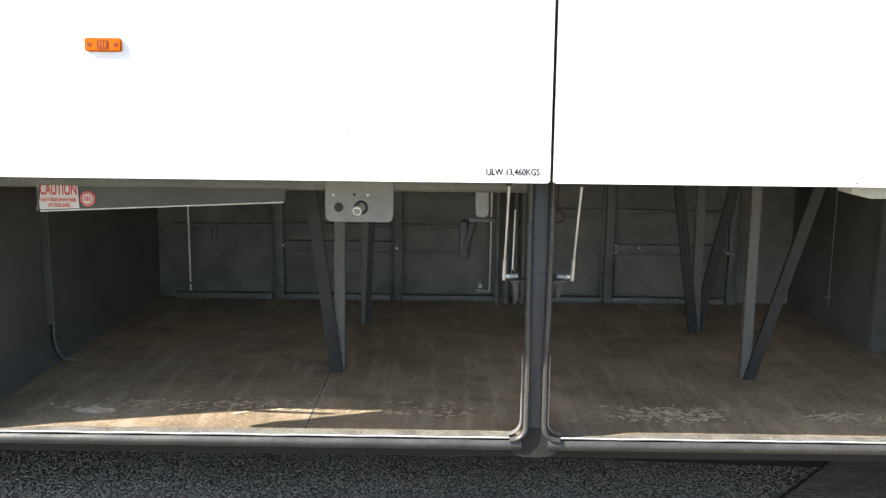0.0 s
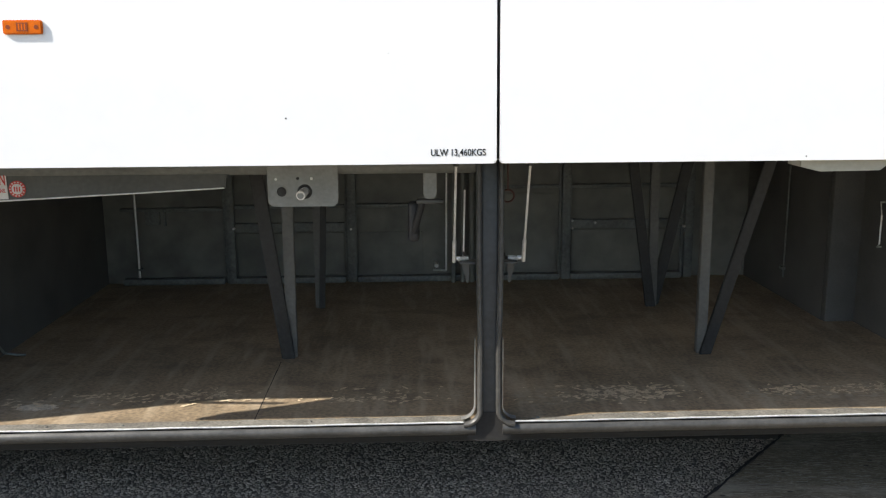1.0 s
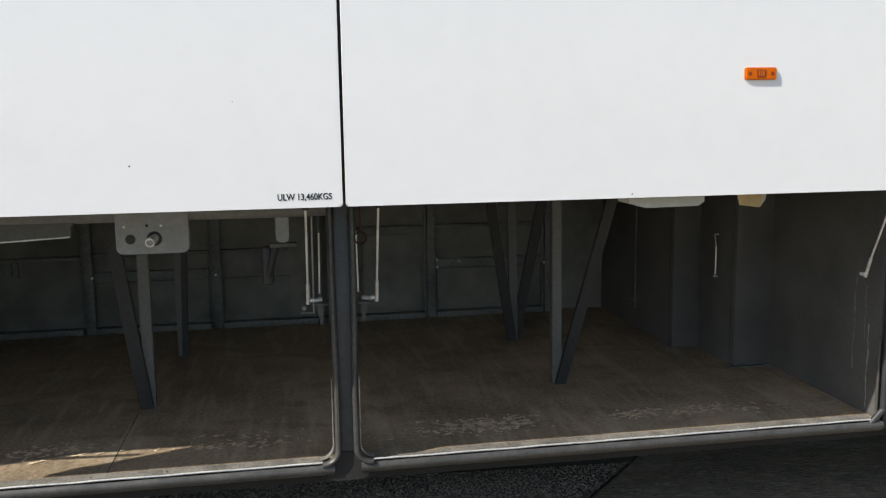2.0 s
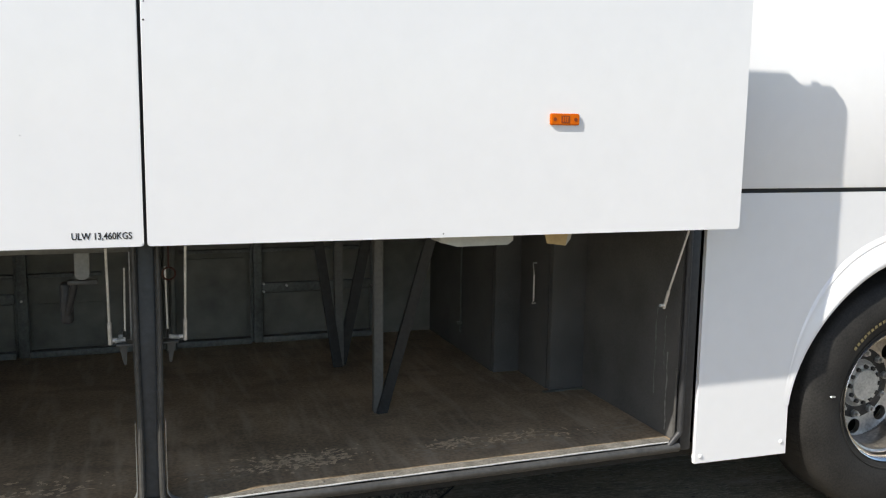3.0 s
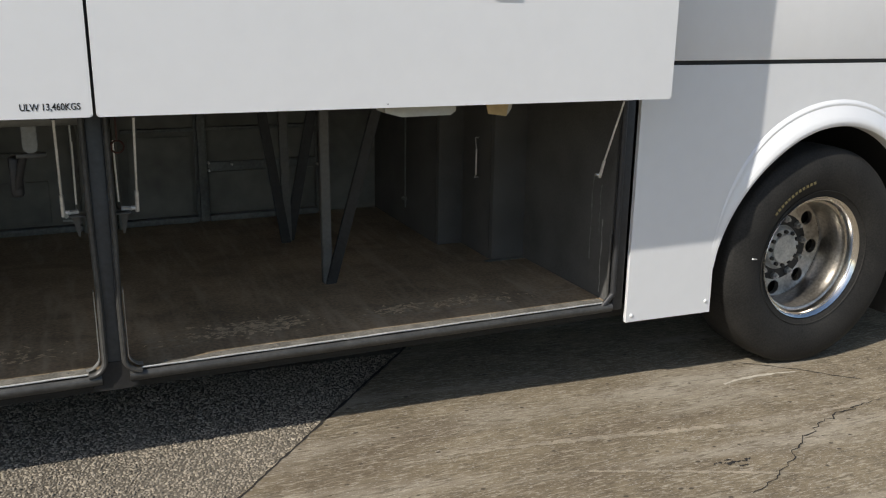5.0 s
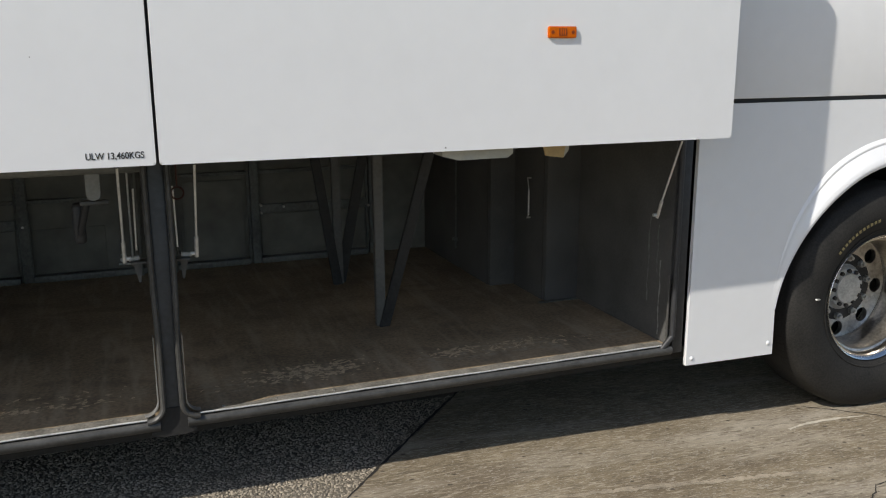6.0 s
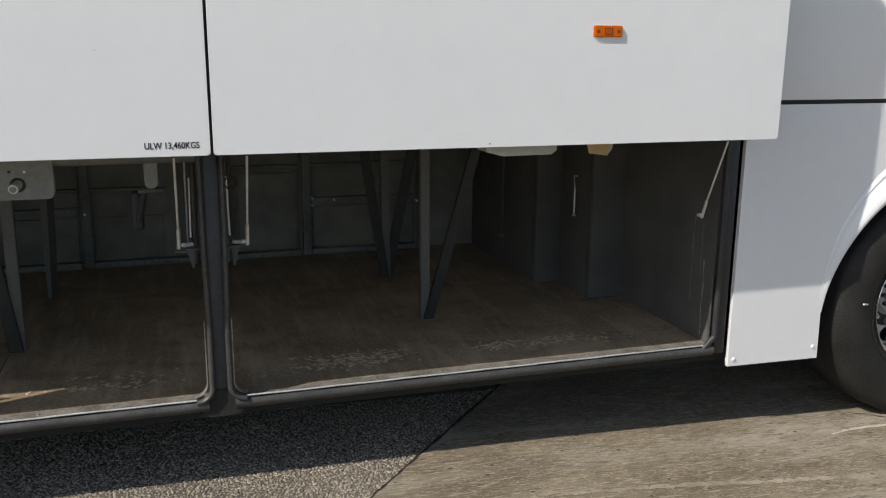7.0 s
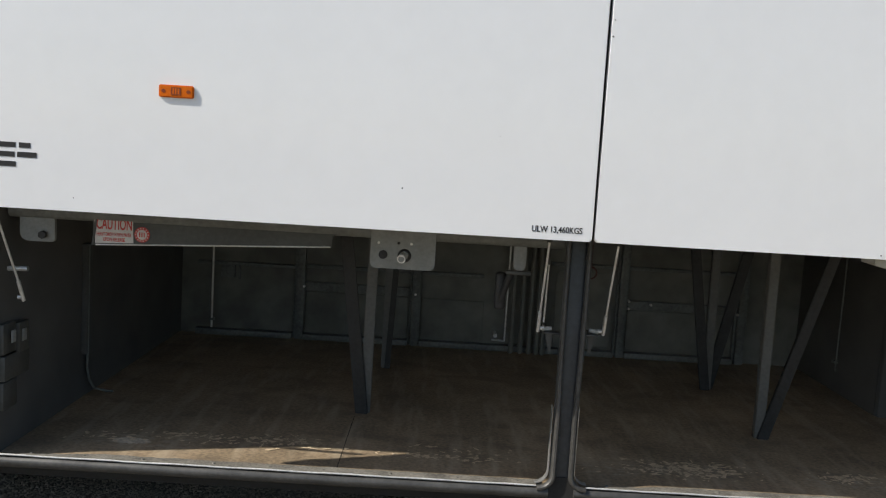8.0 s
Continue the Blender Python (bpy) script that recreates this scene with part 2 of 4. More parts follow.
def sweep(bm, profile, rows, closed=False):
    """Faces between copies of a profile; rows are functions from a profile point to a place."""
    rings = [[bm.verts.new(f(p)) for p in profile] for f in rows]
    n = len(profile)
    for a, b in zip(rings, rings[1:]):
        for i in range(n if closed else n - 1):
            bm.faces.new((a[i], a[(i + 1) % n], b[(i + 1) % n], b[i]))
    if closed:
        bm.faces.new(rings[0])
        bm.faces.new(rings[-1][::-1])
    return bm


def lathe(bm, profile, cx, cz, n=72, mi=0):
    """Turns (radius, y) points about the wheel's axle, which runs along y."""
    rings = []
    for i in range(n):
        a = 2 * math.pi * i / n
        rings.append([bm.verts.new((cx + r * math.cos(a), y, cz + r * math.sin(a))) for r, y in profile])
    for i in range(n):
        a, b = rings[i], rings[(i + 1) % n]
        for k in range(len(profile) - 1):
            bm.faces.new((a[k], a[k + 1], b[k + 1], b[k])).material_index = mi
    return bm


def slab(bm, outline, y0, y1):
    """A plate of constant depth over an outline of (x, z)."""
    a, b = [bm.verts.new((x, y0, z)) for x, z in outline], [bm.verts.new((x, y1, z)) for x, z in outline]
    bm.faces.new(a)
    bm.faces.new(b[::-1])
    for i in range(len(outline)):
        j = (i + 1) % len(outline)
        bm.faces.new((a[i], b[i], b[j], a[j]))
    return bm


def round_rect(x0, x1, z0, z1, radii, n=6):
    """Outline of (x, z), corners bottom left, bottom right, top right, top left."""
    out = []
    for (cx, cz, s), r in zip(((x0, z0, 180), (x1, z0, 270), (x1, z1, 0), (x0, z1, 90)), radii):
        ox, oz = cx + (r if cx == x0 else -r), cz + (r if cz == z0 else -r)
        out += [(ox + r * math.cos(radians(s + 90 * i / n)), oz + r * math.sin(radians(s + 90 * i / n))) for i in range(n + 1)] if r else [(cx, cz)]
    return out


def words(name, text, size, mat, parent, x, y, z, width=0.0, label="", squeeze=1.0):
    """Lettering that faces the road, its left end at x and its foot at z."""
    cu = bpy.data.curves.new(name, "FONT")
    cu.body, cu.size, cu.extrude = text, size, 0.0004
    cu.offset = size * 0.015
    tmp = bpy.data.objects.new(name, cu)
    me = bpy.data.meshes.new_from_object(tmp)
    bpy.data.objects.remove(tmp)
    xs = [v.co.x for v in me.vertices]
    k = width / (max(xs) - min(xs)) if width else squeeze
    me.transform(Matrix.Translation((x, y, z)) @ Matrix.Rotation(radians(90), 4, "X") @ Matrix.Diagonal((k, 1, 1, 1)) @ Matrix.Translation((-min(xs), 0, 0)))
    me.materials.append(mat)
    ob = new(name, me)
    ob.parent = parent
    if label:
        ob["label"] = label
    return ob


# Ground
def gz(x):
    """The yard falls gently towards the back of the coach."""
    if x > 3.4:
        return -0.0231 - 0.010 * (min(6.0, x) - 3.4)
    if x > 1.3:
        return 0.042 * (2.85 - x)
    return 0.0651 + 0.026 * (1.3 - max(-3.0, x))


EDGE_AT, EDGE_WAY = Vector((0.755, 0.100)), Vector((0.677, 0.736)).normalized()


def ground_sheet():
    bm = bmesh.new()
    steps = [-400, -60, -20, -8, -3, -2, 0, 1.3, 2.1, 3.4, 4, 6, 20, 60, 400]
    grid = [[bm.verts.new((x, y, gz(x) - 0.012)) for x in steps] for y in steps]
    for a, b in zip(grid, grid[1:]):
        for i in range(len(steps) - 1):
            bm.faces.new((a[i], a[i + 1], b[i + 1], b[i]))
    structure("ground", bm, ASPHALT, "coarse grey worn asphalt yard with loose pale chippings", "ground", False)


def concrete_apron():
    """The slab beyond a ragged joint that runs slantwise under the coach."""
    bm = bmesh.new()
    rnd = random.Random(4)
    side = Vector((EDGE_WAY.y, -EDGE_WAY.x))
    rows = []
    ends = [4.8 + 0.4 * k for k in range(24)] + [20, 40]
    for s in [-e for e in reversed(ends)] + [i * 0.03 for i in range(-159, 160)] + ends:
        p = EDGE_AT + EDGE_WAY * s + side * (rnd.uniform(-0.005, 0.005) + 0.008 * math.sin(s * 3.1))
        rows.append([p + side * d for d in (0.0, 0.004, 0.2, 0.4, 0.6, 0.8, 1.0, 1.3, 1.6, 2, 3, 6, 30)])
    vs = [[bm.verts.new((q.x, q.y, gz(q.x) - (0.012 if k == 0 else 0.0))) for k, q in enumerate(r)] for r in rows]
    for a, b in zip(vs, vs[1:]):
        for i in range(12):
            bm.faces.new((a[i], a[i + 1], b[i + 1], b[i]))
    structure("pavement", bm, CONCRETE, "sunlit tan tamped concrete slab, cracked and stained", "pavement", False)


def ribbon(name, ends, width, jag, mat, lift, label, seed, kind="crack", pieces=40):
    """A thin wandering strip on the slab, between the given corners."""
    rnd = random.Random(seed)
    bm = bmesh.new()
    pts = [Vector(p) for p in ends]
    line = []
    for a, b in zip(pts, pts[1:]):
        n = max(3, int(pieces * (b - a).length))
        line += [a.lerp(b, i / n) + Vector((rnd.gauss(0, jag), rnd.gauss(0, jag))) for i in range(n)]
    line.append(pts[-1])
    last = None
    for i, p in enumerate(line):
        t = (line[min(i + 1, len(line) - 1)] - line[max(i - 1, 0)]).normalized()
        w = width * rnd.uniform(0.35, 1.2) * (0.3 + 0.7 * math.sin(math.pi * (i + 0.5) / len(line)) ** 0.4)
        s = Vector((-t.y, t.x)) * w / 2
        v = [bm.verts.new((q.x, q.y, gz(q.x) + lift)) for q in (p - s, p + s)]
        if last:
            bm.faces.new((last[0], last[1], v[1], v[0]))
        last = v
    structure(name, bm, mat, label, kind, False)


def chippings():
    """Loose and half-bedded stones of the asphalt in front of the joint."""
    rnd = random.Random(11)
    verts, faces = [], []
    side = Vector((EDGE_WAY.y, -EDGE_WAY.x))
    step = 0.0122
    for row in range(110):
        for col in range(296):
            x = -2.3 + (col + 0.5 * (row % 2) + rnd.uniform(-0.38, 0.38)) * step
            y = -0.62 + (row + rnd.uniform(-0.38, 0.38)) * step
            if (Vector((x, y)) - EDGE_AT).dot(side) > -0.008 or rnd.random() < 0.07:
                continue
            r = rnd.uniform(0.0052, 0.0098)
            a, k, z = rnd.uniform(0, 6.3), rnd.uniform(0.5, 0.95), gz(x) - 0.012
            tilt, high = rnd.uniform(-0.3, 0.3), rnd.uniform(0.25, 0.6)
            b = len(verts)
            for ring, lift in ((1.0, -0.1), (0.62, high)):
                for i in range(5):
                    t = 2 * math.pi * i / 5
                    dx, dy = ring * rnd.uniform(0.8, 1.15) * math.cos(t), ring * k * rnd.uniform(0.8, 1.15) * math.sin(t)
                    verts.append((x + r * (dx * math.cos(a) - dy * math.sin(a)), y + r * (dx * math.sin(a) + dy * math.cos(a)), z + r * (lift + tilt * dx)))
            faces.append(tuple(range(b + 5, b + 10)))
            for i in range(5):
                j = (i + 1) % 5
                faces.append((b + i, b + j, b + 5 + j, b + 5 + i))
    me = bpy.data.meshes.new("chippings")
    me.from_pydata(verts, [], faces)
    me.materials.append(CHIP)
    tagged(new("chippings", me), "pale grey angular stone chippings bedded in asphalt", "gravel", kind="stuff")


ground_sheet()
concrete_apron()
chippings()
ribbon("crack", ((2.02, -0.93), (2.18, -0.861), (2.344, -0.772), (2.539, -0.648), (2.70, -0.555), (2.96, -0.49), (3.237, -0.445), (3.9, -0.33)), 0.0066, 0.0075, CRACK, 0.0025, "jagged dark crack across the concrete slab", 3)
ribbon("crack", ((2.80, 0.128), (2.96, 0.04), (3.113, -0.07), (3.27, -0.215), (3.42, -0.33), (3.75, -0.60)), 0.008, 0.003, CRACK, 0.0025, "thin dark joint crack beside the rear tyre", 5)
ribbon("scrape", ((2.607, -0.10), (2.70, -0.078), (2.83, -0.066), (2.95, -0.066), (3.07, -0.079)), 0.020, 0.001, SCRAPE, 0.002, "pale curved scrape mark on the concrete", 6, "mark")
ribbon("scuff", ((0.98, -0.335), (1.30, -0.345), (1.62, -0.37), (1.95, -0.415), (2.30, -0.45), (2.62, -0.485), (3.0, -0.46), (3.5, -0.42)), 0.034, 0.004, SCUFF, 0.0016, "long pale tyre scuff across the concrete", 16, "mark", 60)
ribbon("scuff", ((1.55, -0.60), (1.85, -0.70), (2.12, -0.80), (2.3, -0.86)), 0.022, 0.003, SCUFF, 0.0016, "faint pale scuff across the concrete", 17, "mark", 60)
for k in range(7):
    rnd = random.Random(40 + k)
    x, y = 2.10 + rnd.uniform(-0.07, 0.07), -0.715 + rnd.uniform(-0.03, 0.03)
    ribbon("stain", ((x, y), (x + rnd.uniform(0.03, 0.07), y + rnd.uniform(-0.01, 0.02))), 0.012, 0.003, CRACK, 0.0014 + 0.0001 * k, "small dark oily stain on the concrete", 50 + k, "stain", 120)

seam = EDGE_AT + Vector((EDGE_WAY.y, -EDGE_WAY.x)) * 0.002
ribbon("joint", (seam - EDGE_WAY * 1.2, seam + EDGE_WAY * 0.4, seam + EDGE_WAY * 1.6), 0.013, 0.002, CRACK, 0.0015, "dark ragged seam between asphalt and concrete", 8)


# The coach's shell
DOOR_Y, DOOR_Z, DOOR_R, SKIRT_X, SEAM_Z = -0.258, 1.35, 2.046, 2.103, 1.467
WHEEL_X, WHEEL_Z, ARCH_X, ARCH_Z, ARCH_R, ARCH_H = 3.20, 0.525, 3.212, 0.45, 0.657, 0.731
coach = thing("coach", "white single-deck coach with raised luggage bay doors, standing on the yard", "coach", (0, 0, 0))


def skirt_outline(x1):
    pts = [(SKIRT_X, 0.348), (2.566, 0.340)]
    pts += [(ARCH_X + ARCH_R * math.cos(radians(a)), ARCH_Z + ARCH_H * math.sin(radians(a))) for a in range(172, 0, -4)]
    pts += [(3.832, 0.350), (x1, 0.325), (x1, SEAM_Z - 0.010), (SKIRT_X, SEAM_Z - 0.010)]
    return pts


def shell():
    part("skirt_panel", slab(bmesh.new(), skirt_outline(4.09), 0.0, 0.02), PAINT, coach, "white painted rear skirt panel with wheel arch", False)
    part("skirt_panel", B(4.102, 6.2, 0, 0.02, 0.325, SEAM_Z - 0.008, bevel=0.003), PAINT, coach)
    part("skirt_panel", B(-5.6, -2.11, 0, 0.02, 0.36, SEAM_Z - 0.008, bevel=0.003), PAINT, coach)
    part("side_panel", B(SKIRT_X - 0.02, 6.2, -0.001, 0.02, SEAM_Z + 0.008, 2.315, bevel=0.004), PAINT, coach, "white painted upper side panel")
    part("side_panel", B(-5.6, SKIRT_X - 0.024, 0.0, 0.02, 1.335, 2.315, bevel=0.004), SATIN, coach)
    part("seam_strip", B(-5.6, 6.2, 0.021, 0.03, SEAM_Z - 0.02, SEAM_Z + 0.02), BLACK, coach, "black seam between the panels")
    part("backing", B(4.05, 4.14, 0.021, 0.03, 0.34, SEAM_Z - 0.021), BLACK, coach)
    part("window_band", B(-5.6, 6.2, 0.004, 0.02, 2.322, 3.25, bevel=0.003), GLASS, coach, "long dark tinted window")
    part("roof", B(-5.6, 6.2, 0.0, 2.46, 3.255, 3.40, bevel=0.05, seg=4), PAINT, coach)
    part("far_side", B(-5.6, 6.2, 2.44, 2.46, 0.34, 3.25), PAINT, coach)
    part("end_wall", B(-5.62, -5.602, 0.0, 2.46, 0.34, 3.25), PAINT, coach)
    part("end_wall", B(6.202, 6.22, 0.0, 2.46, 0.34, 3.25), PAINT, coach)
    part("deck", B(-5.6, 6.2, 0.025, 2.43, 1.36, 1.40), UNDER, coach)
    part("underside", B(-5.6, 2.5, 0.10, 2.43, 0.345, 0.40), UNDER, coach)
    part("underside", B(4.2, 6.2, 0.10, 2.43, 0.345, 0.40), UNDER, coach)
    # arch flare: a pressed lip that stands proud of the skirt
    prof = [(0.112, 0.0), (0.106, -0.005), (0.098, -0.012), (0.093, -0.013), (0.085, -0.011), (0.062, -0.022), (0.038, -0.036), (0.018, -0.044), (0.004, -0.043), (-0.006, -0.036), (-0.010, -0.022), (-0.010, 0.02)]
    rows = []
    for a in range(4, 175, 3):
        fade = min(1.0, max(0.0, (a - 4) / 25), max(0.0, (174 - a) / 58))
        fade = fade * fade * (3 - 2 * fade)
        rows.append(lambda p, a=a, fade=fade: (ARCH_X + (ARCH_R + p[0] * (0.25 + 0.75 * fade)) * math.cos(radians(a)), p[1] * fade - 0.0006 if p[1] < 0.01 else p[1], ARCH_Z + (ARCH_H + p[0] * (0.25 + 0.75 * fade)) * math.sin(radians(a))))
    part("arch_flare", sweep(bmesh.new(), prof, rows), PAINT, coach, "white flared wheel arch lip")
    # inner arch: a black liner
    bm = bmesh.new()
    sweep(bm, [0.022, 0.75], [lambda y, a=a: (ARCH_X + 0.71 * math.cos(radians(a)), y, ARCH_Z + 0.78 * math.sin(radians(a))) for a in range(-6, 187, 6)])
    part("arch_liner", bm, UNDER, coach, "black wheel arch liner")
    part("arch_back", B(2.5, 4.2, 0.75, 0.78, 0.3, 1.3), UNDER, coach)
    part("axle", rod(bmesh.new(), (WHEEL_X, 0.335, WHEEL_Z), (WHEEL_X, 2.3, WHEEL_Z), 0.07), DARKSTEEL, coach)
    part("mudflap", B(3.83, 3.845, 0.08, 0.55, 0.14, 0.62, bevel=0.004), UNDER, coach, "black rubber mud flap")
    for x, z in ((2.131, 0.377), (2.538, 0.395)):
        bm = bmesh.new()
        bmesh.ops.create_uvsphere(bm, u_segments=14, v_segments=8, radius=0.0095, matrix=Matrix.Translation((x, 0.0, z)) @ Matrix.Diagonal((1, 0.6, 1, 1)))
        part("bolt_cap", bm, PAINT, coach)


shell()


HUB_Y = 0.045


def wheel():
    tyre_profile = [(0.300, 0.055), (0.303, 0.036), (0.318, 0.026), (0.345, 0.010), (0.385, -0.004), (0.425, -0.008), (0.460, -0.004), (0.478, 0.002), (0.484, 0.004), (0.502, 0.012), (0.518, 0.026), (0.5265, 0.044)]
    tyre_profile = [(0.30 + (r - 0.30) * 1.065, y) for r, y in tyre_profile]
    bm = lathe(bmesh.new(), tyre_profile + [(0.541, 0.27), (0.50, 0.315), (0.40, 0.34), (0.31, 0.33)], WHEEL_X, WHEEL_Z, 96)
    holder = part("wheel", bm, TYRE, coach, "dusty rear wheel with polished deep-dish alloy rim")
    # tread: shallow blocks on the shoulder
    bm = bmesh.new()
    for i in range(84):
        a = 2 * math.pi * i / 84
        c, s = math.cos(a), math.sin(a)
        u = Vector((-s, 0, c))
        for r0, r1, y0, y1 in ((0.524, 0.5295, 0.046, 0.105), (0.526, 0.5295, 0.113, 0.155), (0.526, 0.5295, 0.163, 0.205)):
            q = [Vector((WHEEL_X + r * c, y, WHEEL_Z + r * s)) + u * w for r, y in ((r0 + 0.0137, y0), (r1 + 0.0145, y1)) for w in (-0.0178, 0.0178)]
            q = [p + Vector((c * 0.0012, 0, s * 0.0012)) for p in q]
            v = [bm.verts.new(p) for p in (q[0], q[1], q[3], q[2])]
            bm.faces.new(v)
    part("tread", bm, TREAD, holder, "worn shallow tread blocks", False)
    for r in (0.335,):
        part("moulded_ring", lathe(bmesh.new(), [(r - 0.003, 0.018 if r < 0.4 else -0.003), (r - 0.0015, 0.012 if r < 0.4 else -0.007), (r + 0.0015, 0.011 if r < 0.4 else -0.007), (r + 0.003, 0.014 if r < 0.4 else -0.002)], WHEEL_X, WHEEL_Z), TYRE, holder)
    rim = [(0.288, 0.046), (0.297, 0.030), (0.305, 0.025), (0.3085, 0.030), (0.307, 0.038), (0.296, 0.041), (0.286, 0.042), (0.281, 0.052), (0.277, 0.075), (0.270, 0.10), (0.262, 0.135), (0.258, 0.226)]
    part("rim", lathe(bmesh.new(), rim[:9], WHEEL_X, WHEEL_Z, 96), CHROME, holder, "polished alloy rim")
    part("barrel", lathe(bmesh.new(), [rim[8], (0.268, 0.080), (0.2665, 0.100), (0.259, 0.110), (0.2575, 0.15), (0.258, 0.226)], WHEEL_X, WHEEL_Z, 96), BARREL, holder, "dusty brushed inner barrel")
    # disc with eight hand holes
    bm = bmesh.new()
    n = 8
    hole_r, mid = 0.037, 0.212
    for k in range(n):
        a0 = 2 * math.pi * k / n - 0.06
        out, hol, hol2 = [], [], []
        m = 16
        for j in range(m):
            t = 2 * math.pi * j / m
            hx, hz = hole_r * math.cos(t), hole_r * math.sin(t)
            hol.append(bm.verts.new((WHEEL_X + (mid + hx) * math.cos(a0) - hz * math.sin(a0), 0.244, WHEEL_Z + (mid + hx) * math.sin(a0) + hz * math.cos(a0))))
            hol2.append(bm.verts.new((WHEEL_X + (mid + hx) * math.cos(a0) - hz * math.sin(a0), 0.270, WHEEL_Z + (mid + hx) * math.sin(a0) + hz * math.cos(a0))))
            # the sector's border in the same order
            big = max(abs(math.cos(t)), abs(math.sin(t)))
            sr, sa = math.cos(t) / big, math.sin(t) / big
            r, a = mid + sr * (0.045 if sr > 0 else 0.047), a0 + sa * math.pi / n
            out.append(bm.verts.new((WHEEL_X + r * math.cos(a), 0.238 if sr > 0.9 else 0.250 if sr < -0.9 else 0.244, WHEEL_Z + r * math.sin(a))))
        for j in range(m):
            i = (j + 1) % m
            bm.faces.new((out[j], out[i], hol[i], hol[j]))
            bm.faces.new((hol[j], hol[i], hol2[i], hol2[j]))
    bmesh.ops.remove_doubles(bm, verts=bm.verts, dist=0.0008)
    lathe(bm, [(0.260, 0.220), (0.2555, 0.236)], WHEEL_X, WHEEL_Z)
    lathe(bm, [(0.169, 0.248), (0.158, 0.256), (0.128, 0.256)], WHEEL_X, WHEEL_Z)
    # Flat dark annulus that darkens the gaps between the nuts.
    part("nut_ring", lathe(bmesh.new(), [(0.170, 0.2475), (0.168, 0.2465), (0.112, 0.2465)], WHEEL_X, WHEEL_Z), DARKSTEEL, holder, "dark ring under the nuts")
    part("rim_disc", bm, ALLOY, holder, "dusty alloy disc with round hand holes")
    part("brake_drum", lathe(bmesh.new(), [(0.28, 0.315), (0.0, 0.315)], WHEEL_X, WHEEL_Z, 48), DARKSTEEL, holder)
    hub = lathe(bmesh.new(), [(0.136, 0.256), (0.134, 0.252), (0.116, 0.247)] + [(r, y + HUB_Y) for r, y in ((0.106, 0.190), (0.102, 0.178), (0.098, 0.174), (0.078, 0.172), (0.076, 0.164), (0.072, 0.160), (0.0, 0.157))], WHEEL_X, WHEEL_Z, 60)
    part("hub", hub, HUBGREY, holder, "grey hub with ring of bolts")
    for i in range(10):
        a = 2 * math.pi * (i + 0.3) / 10
        x, z = WHEEL_X + 0.148 * math.cos(a), WHEEL_Z + 0.148 * math.sin(a)
        bm = rod(bmesh.new(), (x, 0.256, z), (x, 0.228, z), 0.0195, 0.0175, 6)
        rod(bm, (x, 0.234, z), (x, 0.214, z), 0.009, None, 10)
        part("wheel_nut", bm, ALU, holder)
    for i in range(12):
        a = 2 * math.pi * i / 12
        x, z = WHEEL_X + 0.087 * math.cos(a), WHEEL_Z + 0.087 * math.sin(a)
        part("hub_bolt", rod(bmesh.new(), (x, 0.175 + HUB_Y, z), (x, 0.160 + HUB_Y, z), 0.0105, None, 6), DARKSTEEL, holder)
    # raised maker's writing on the wall of the tyre, kept as plain bars
    for i in range(12):
        a = radians(140 - i * 3.4)
        bm = bmesh.new()
        c, s = math.cos(a), math.sin(a)
        r0, r1, w = 0.385, 0.399, 0.0075
        v = [bm.verts.new((WHEEL_X + r * c - q * s, -0.0085, WHEEL_Z + r * s + q * c)) for r, q in ((r0, -w), (r1, -w), (r1, w), (r0, w))]
        bm.faces.new(v)
        part("sidewall_mark", bm, MARK, holder)
    part("valve", rod(bmesh.new(), (WHEEL_X - 0.285, 0.05, WHEEL_Z + 0.018), (WHEEL_X - 0.425, -0.018, WHEEL_Z + 0.050), 0.0045), BRIGHT, holder)


wheel()


# Luggage bay, lined in black
FLOOR_Z, BACK_Y, LEFT_X, RIGHT_X = 0.445, 2.18, -2.0, 2.02
structure("floor", B(LEFT_X - 0.04, RIGHT_X + 0.04, 0.036, BACK_Y + 0.02, FLOOR_Z - 0.03, FLOOR_Z), FLOOR, "dark scuffed plywood luggage bay floor, flaked near the sill", "floor", False)
structure("wall_back", B(LEFT_X - 0.04, RIGHT_X + 0.04, BACK_Y, BACK_Y + 0.03, FLOOR_Z, 1.355), PANEL, "dark grey-green painted metal rear wall of the bay", "wall", False)
structure("wall_front_end", B(LEFT_X - 0.04, LEFT_X, 0.03, BACK_Y, FLOOR_Z, 1.355), BLACKED, "black lined end wall of the luggage bay", "wall", False)
structure("wall_rear_end", B(RIGHT_X, RIGHT_X + 0.03, 0.03, 0.80, FLOOR_Z, 1.355), BLACKED, "black lined end wall of the luggage bay", "wall", False)
box_of = thing("wheel_box", "black carpeted stepped box over the rear axle", "box", (0, 0, 0))
part("face", B(1.84, RIGHT_X + 0.03, 0.80, 0.84, FLOOR_Z, 1.355, bevel=0.008), BLACKED, box_of)
part("side", B(1.84, 1.87, 0.84, 1.16, FLOOR_Z, 1.355), BLACKED, box_of)
part("column", B(1.70, 1.87, 1.16, 1.20, FLOOR_Z, 1.355, bevel=0.008), BLACKED, box_of)
part("side", B(1.70, 1.73, 1.20, BACK_Y, FLOOR_Z, 1.355), BLACKED, box_of)
part("floor_edge", B(1.80, 2.015, 0.775, 0.798, FLOOR_Z, FLOOR_Z + 0.004), RAIL, box_of, "pale frayed edge on the floor")
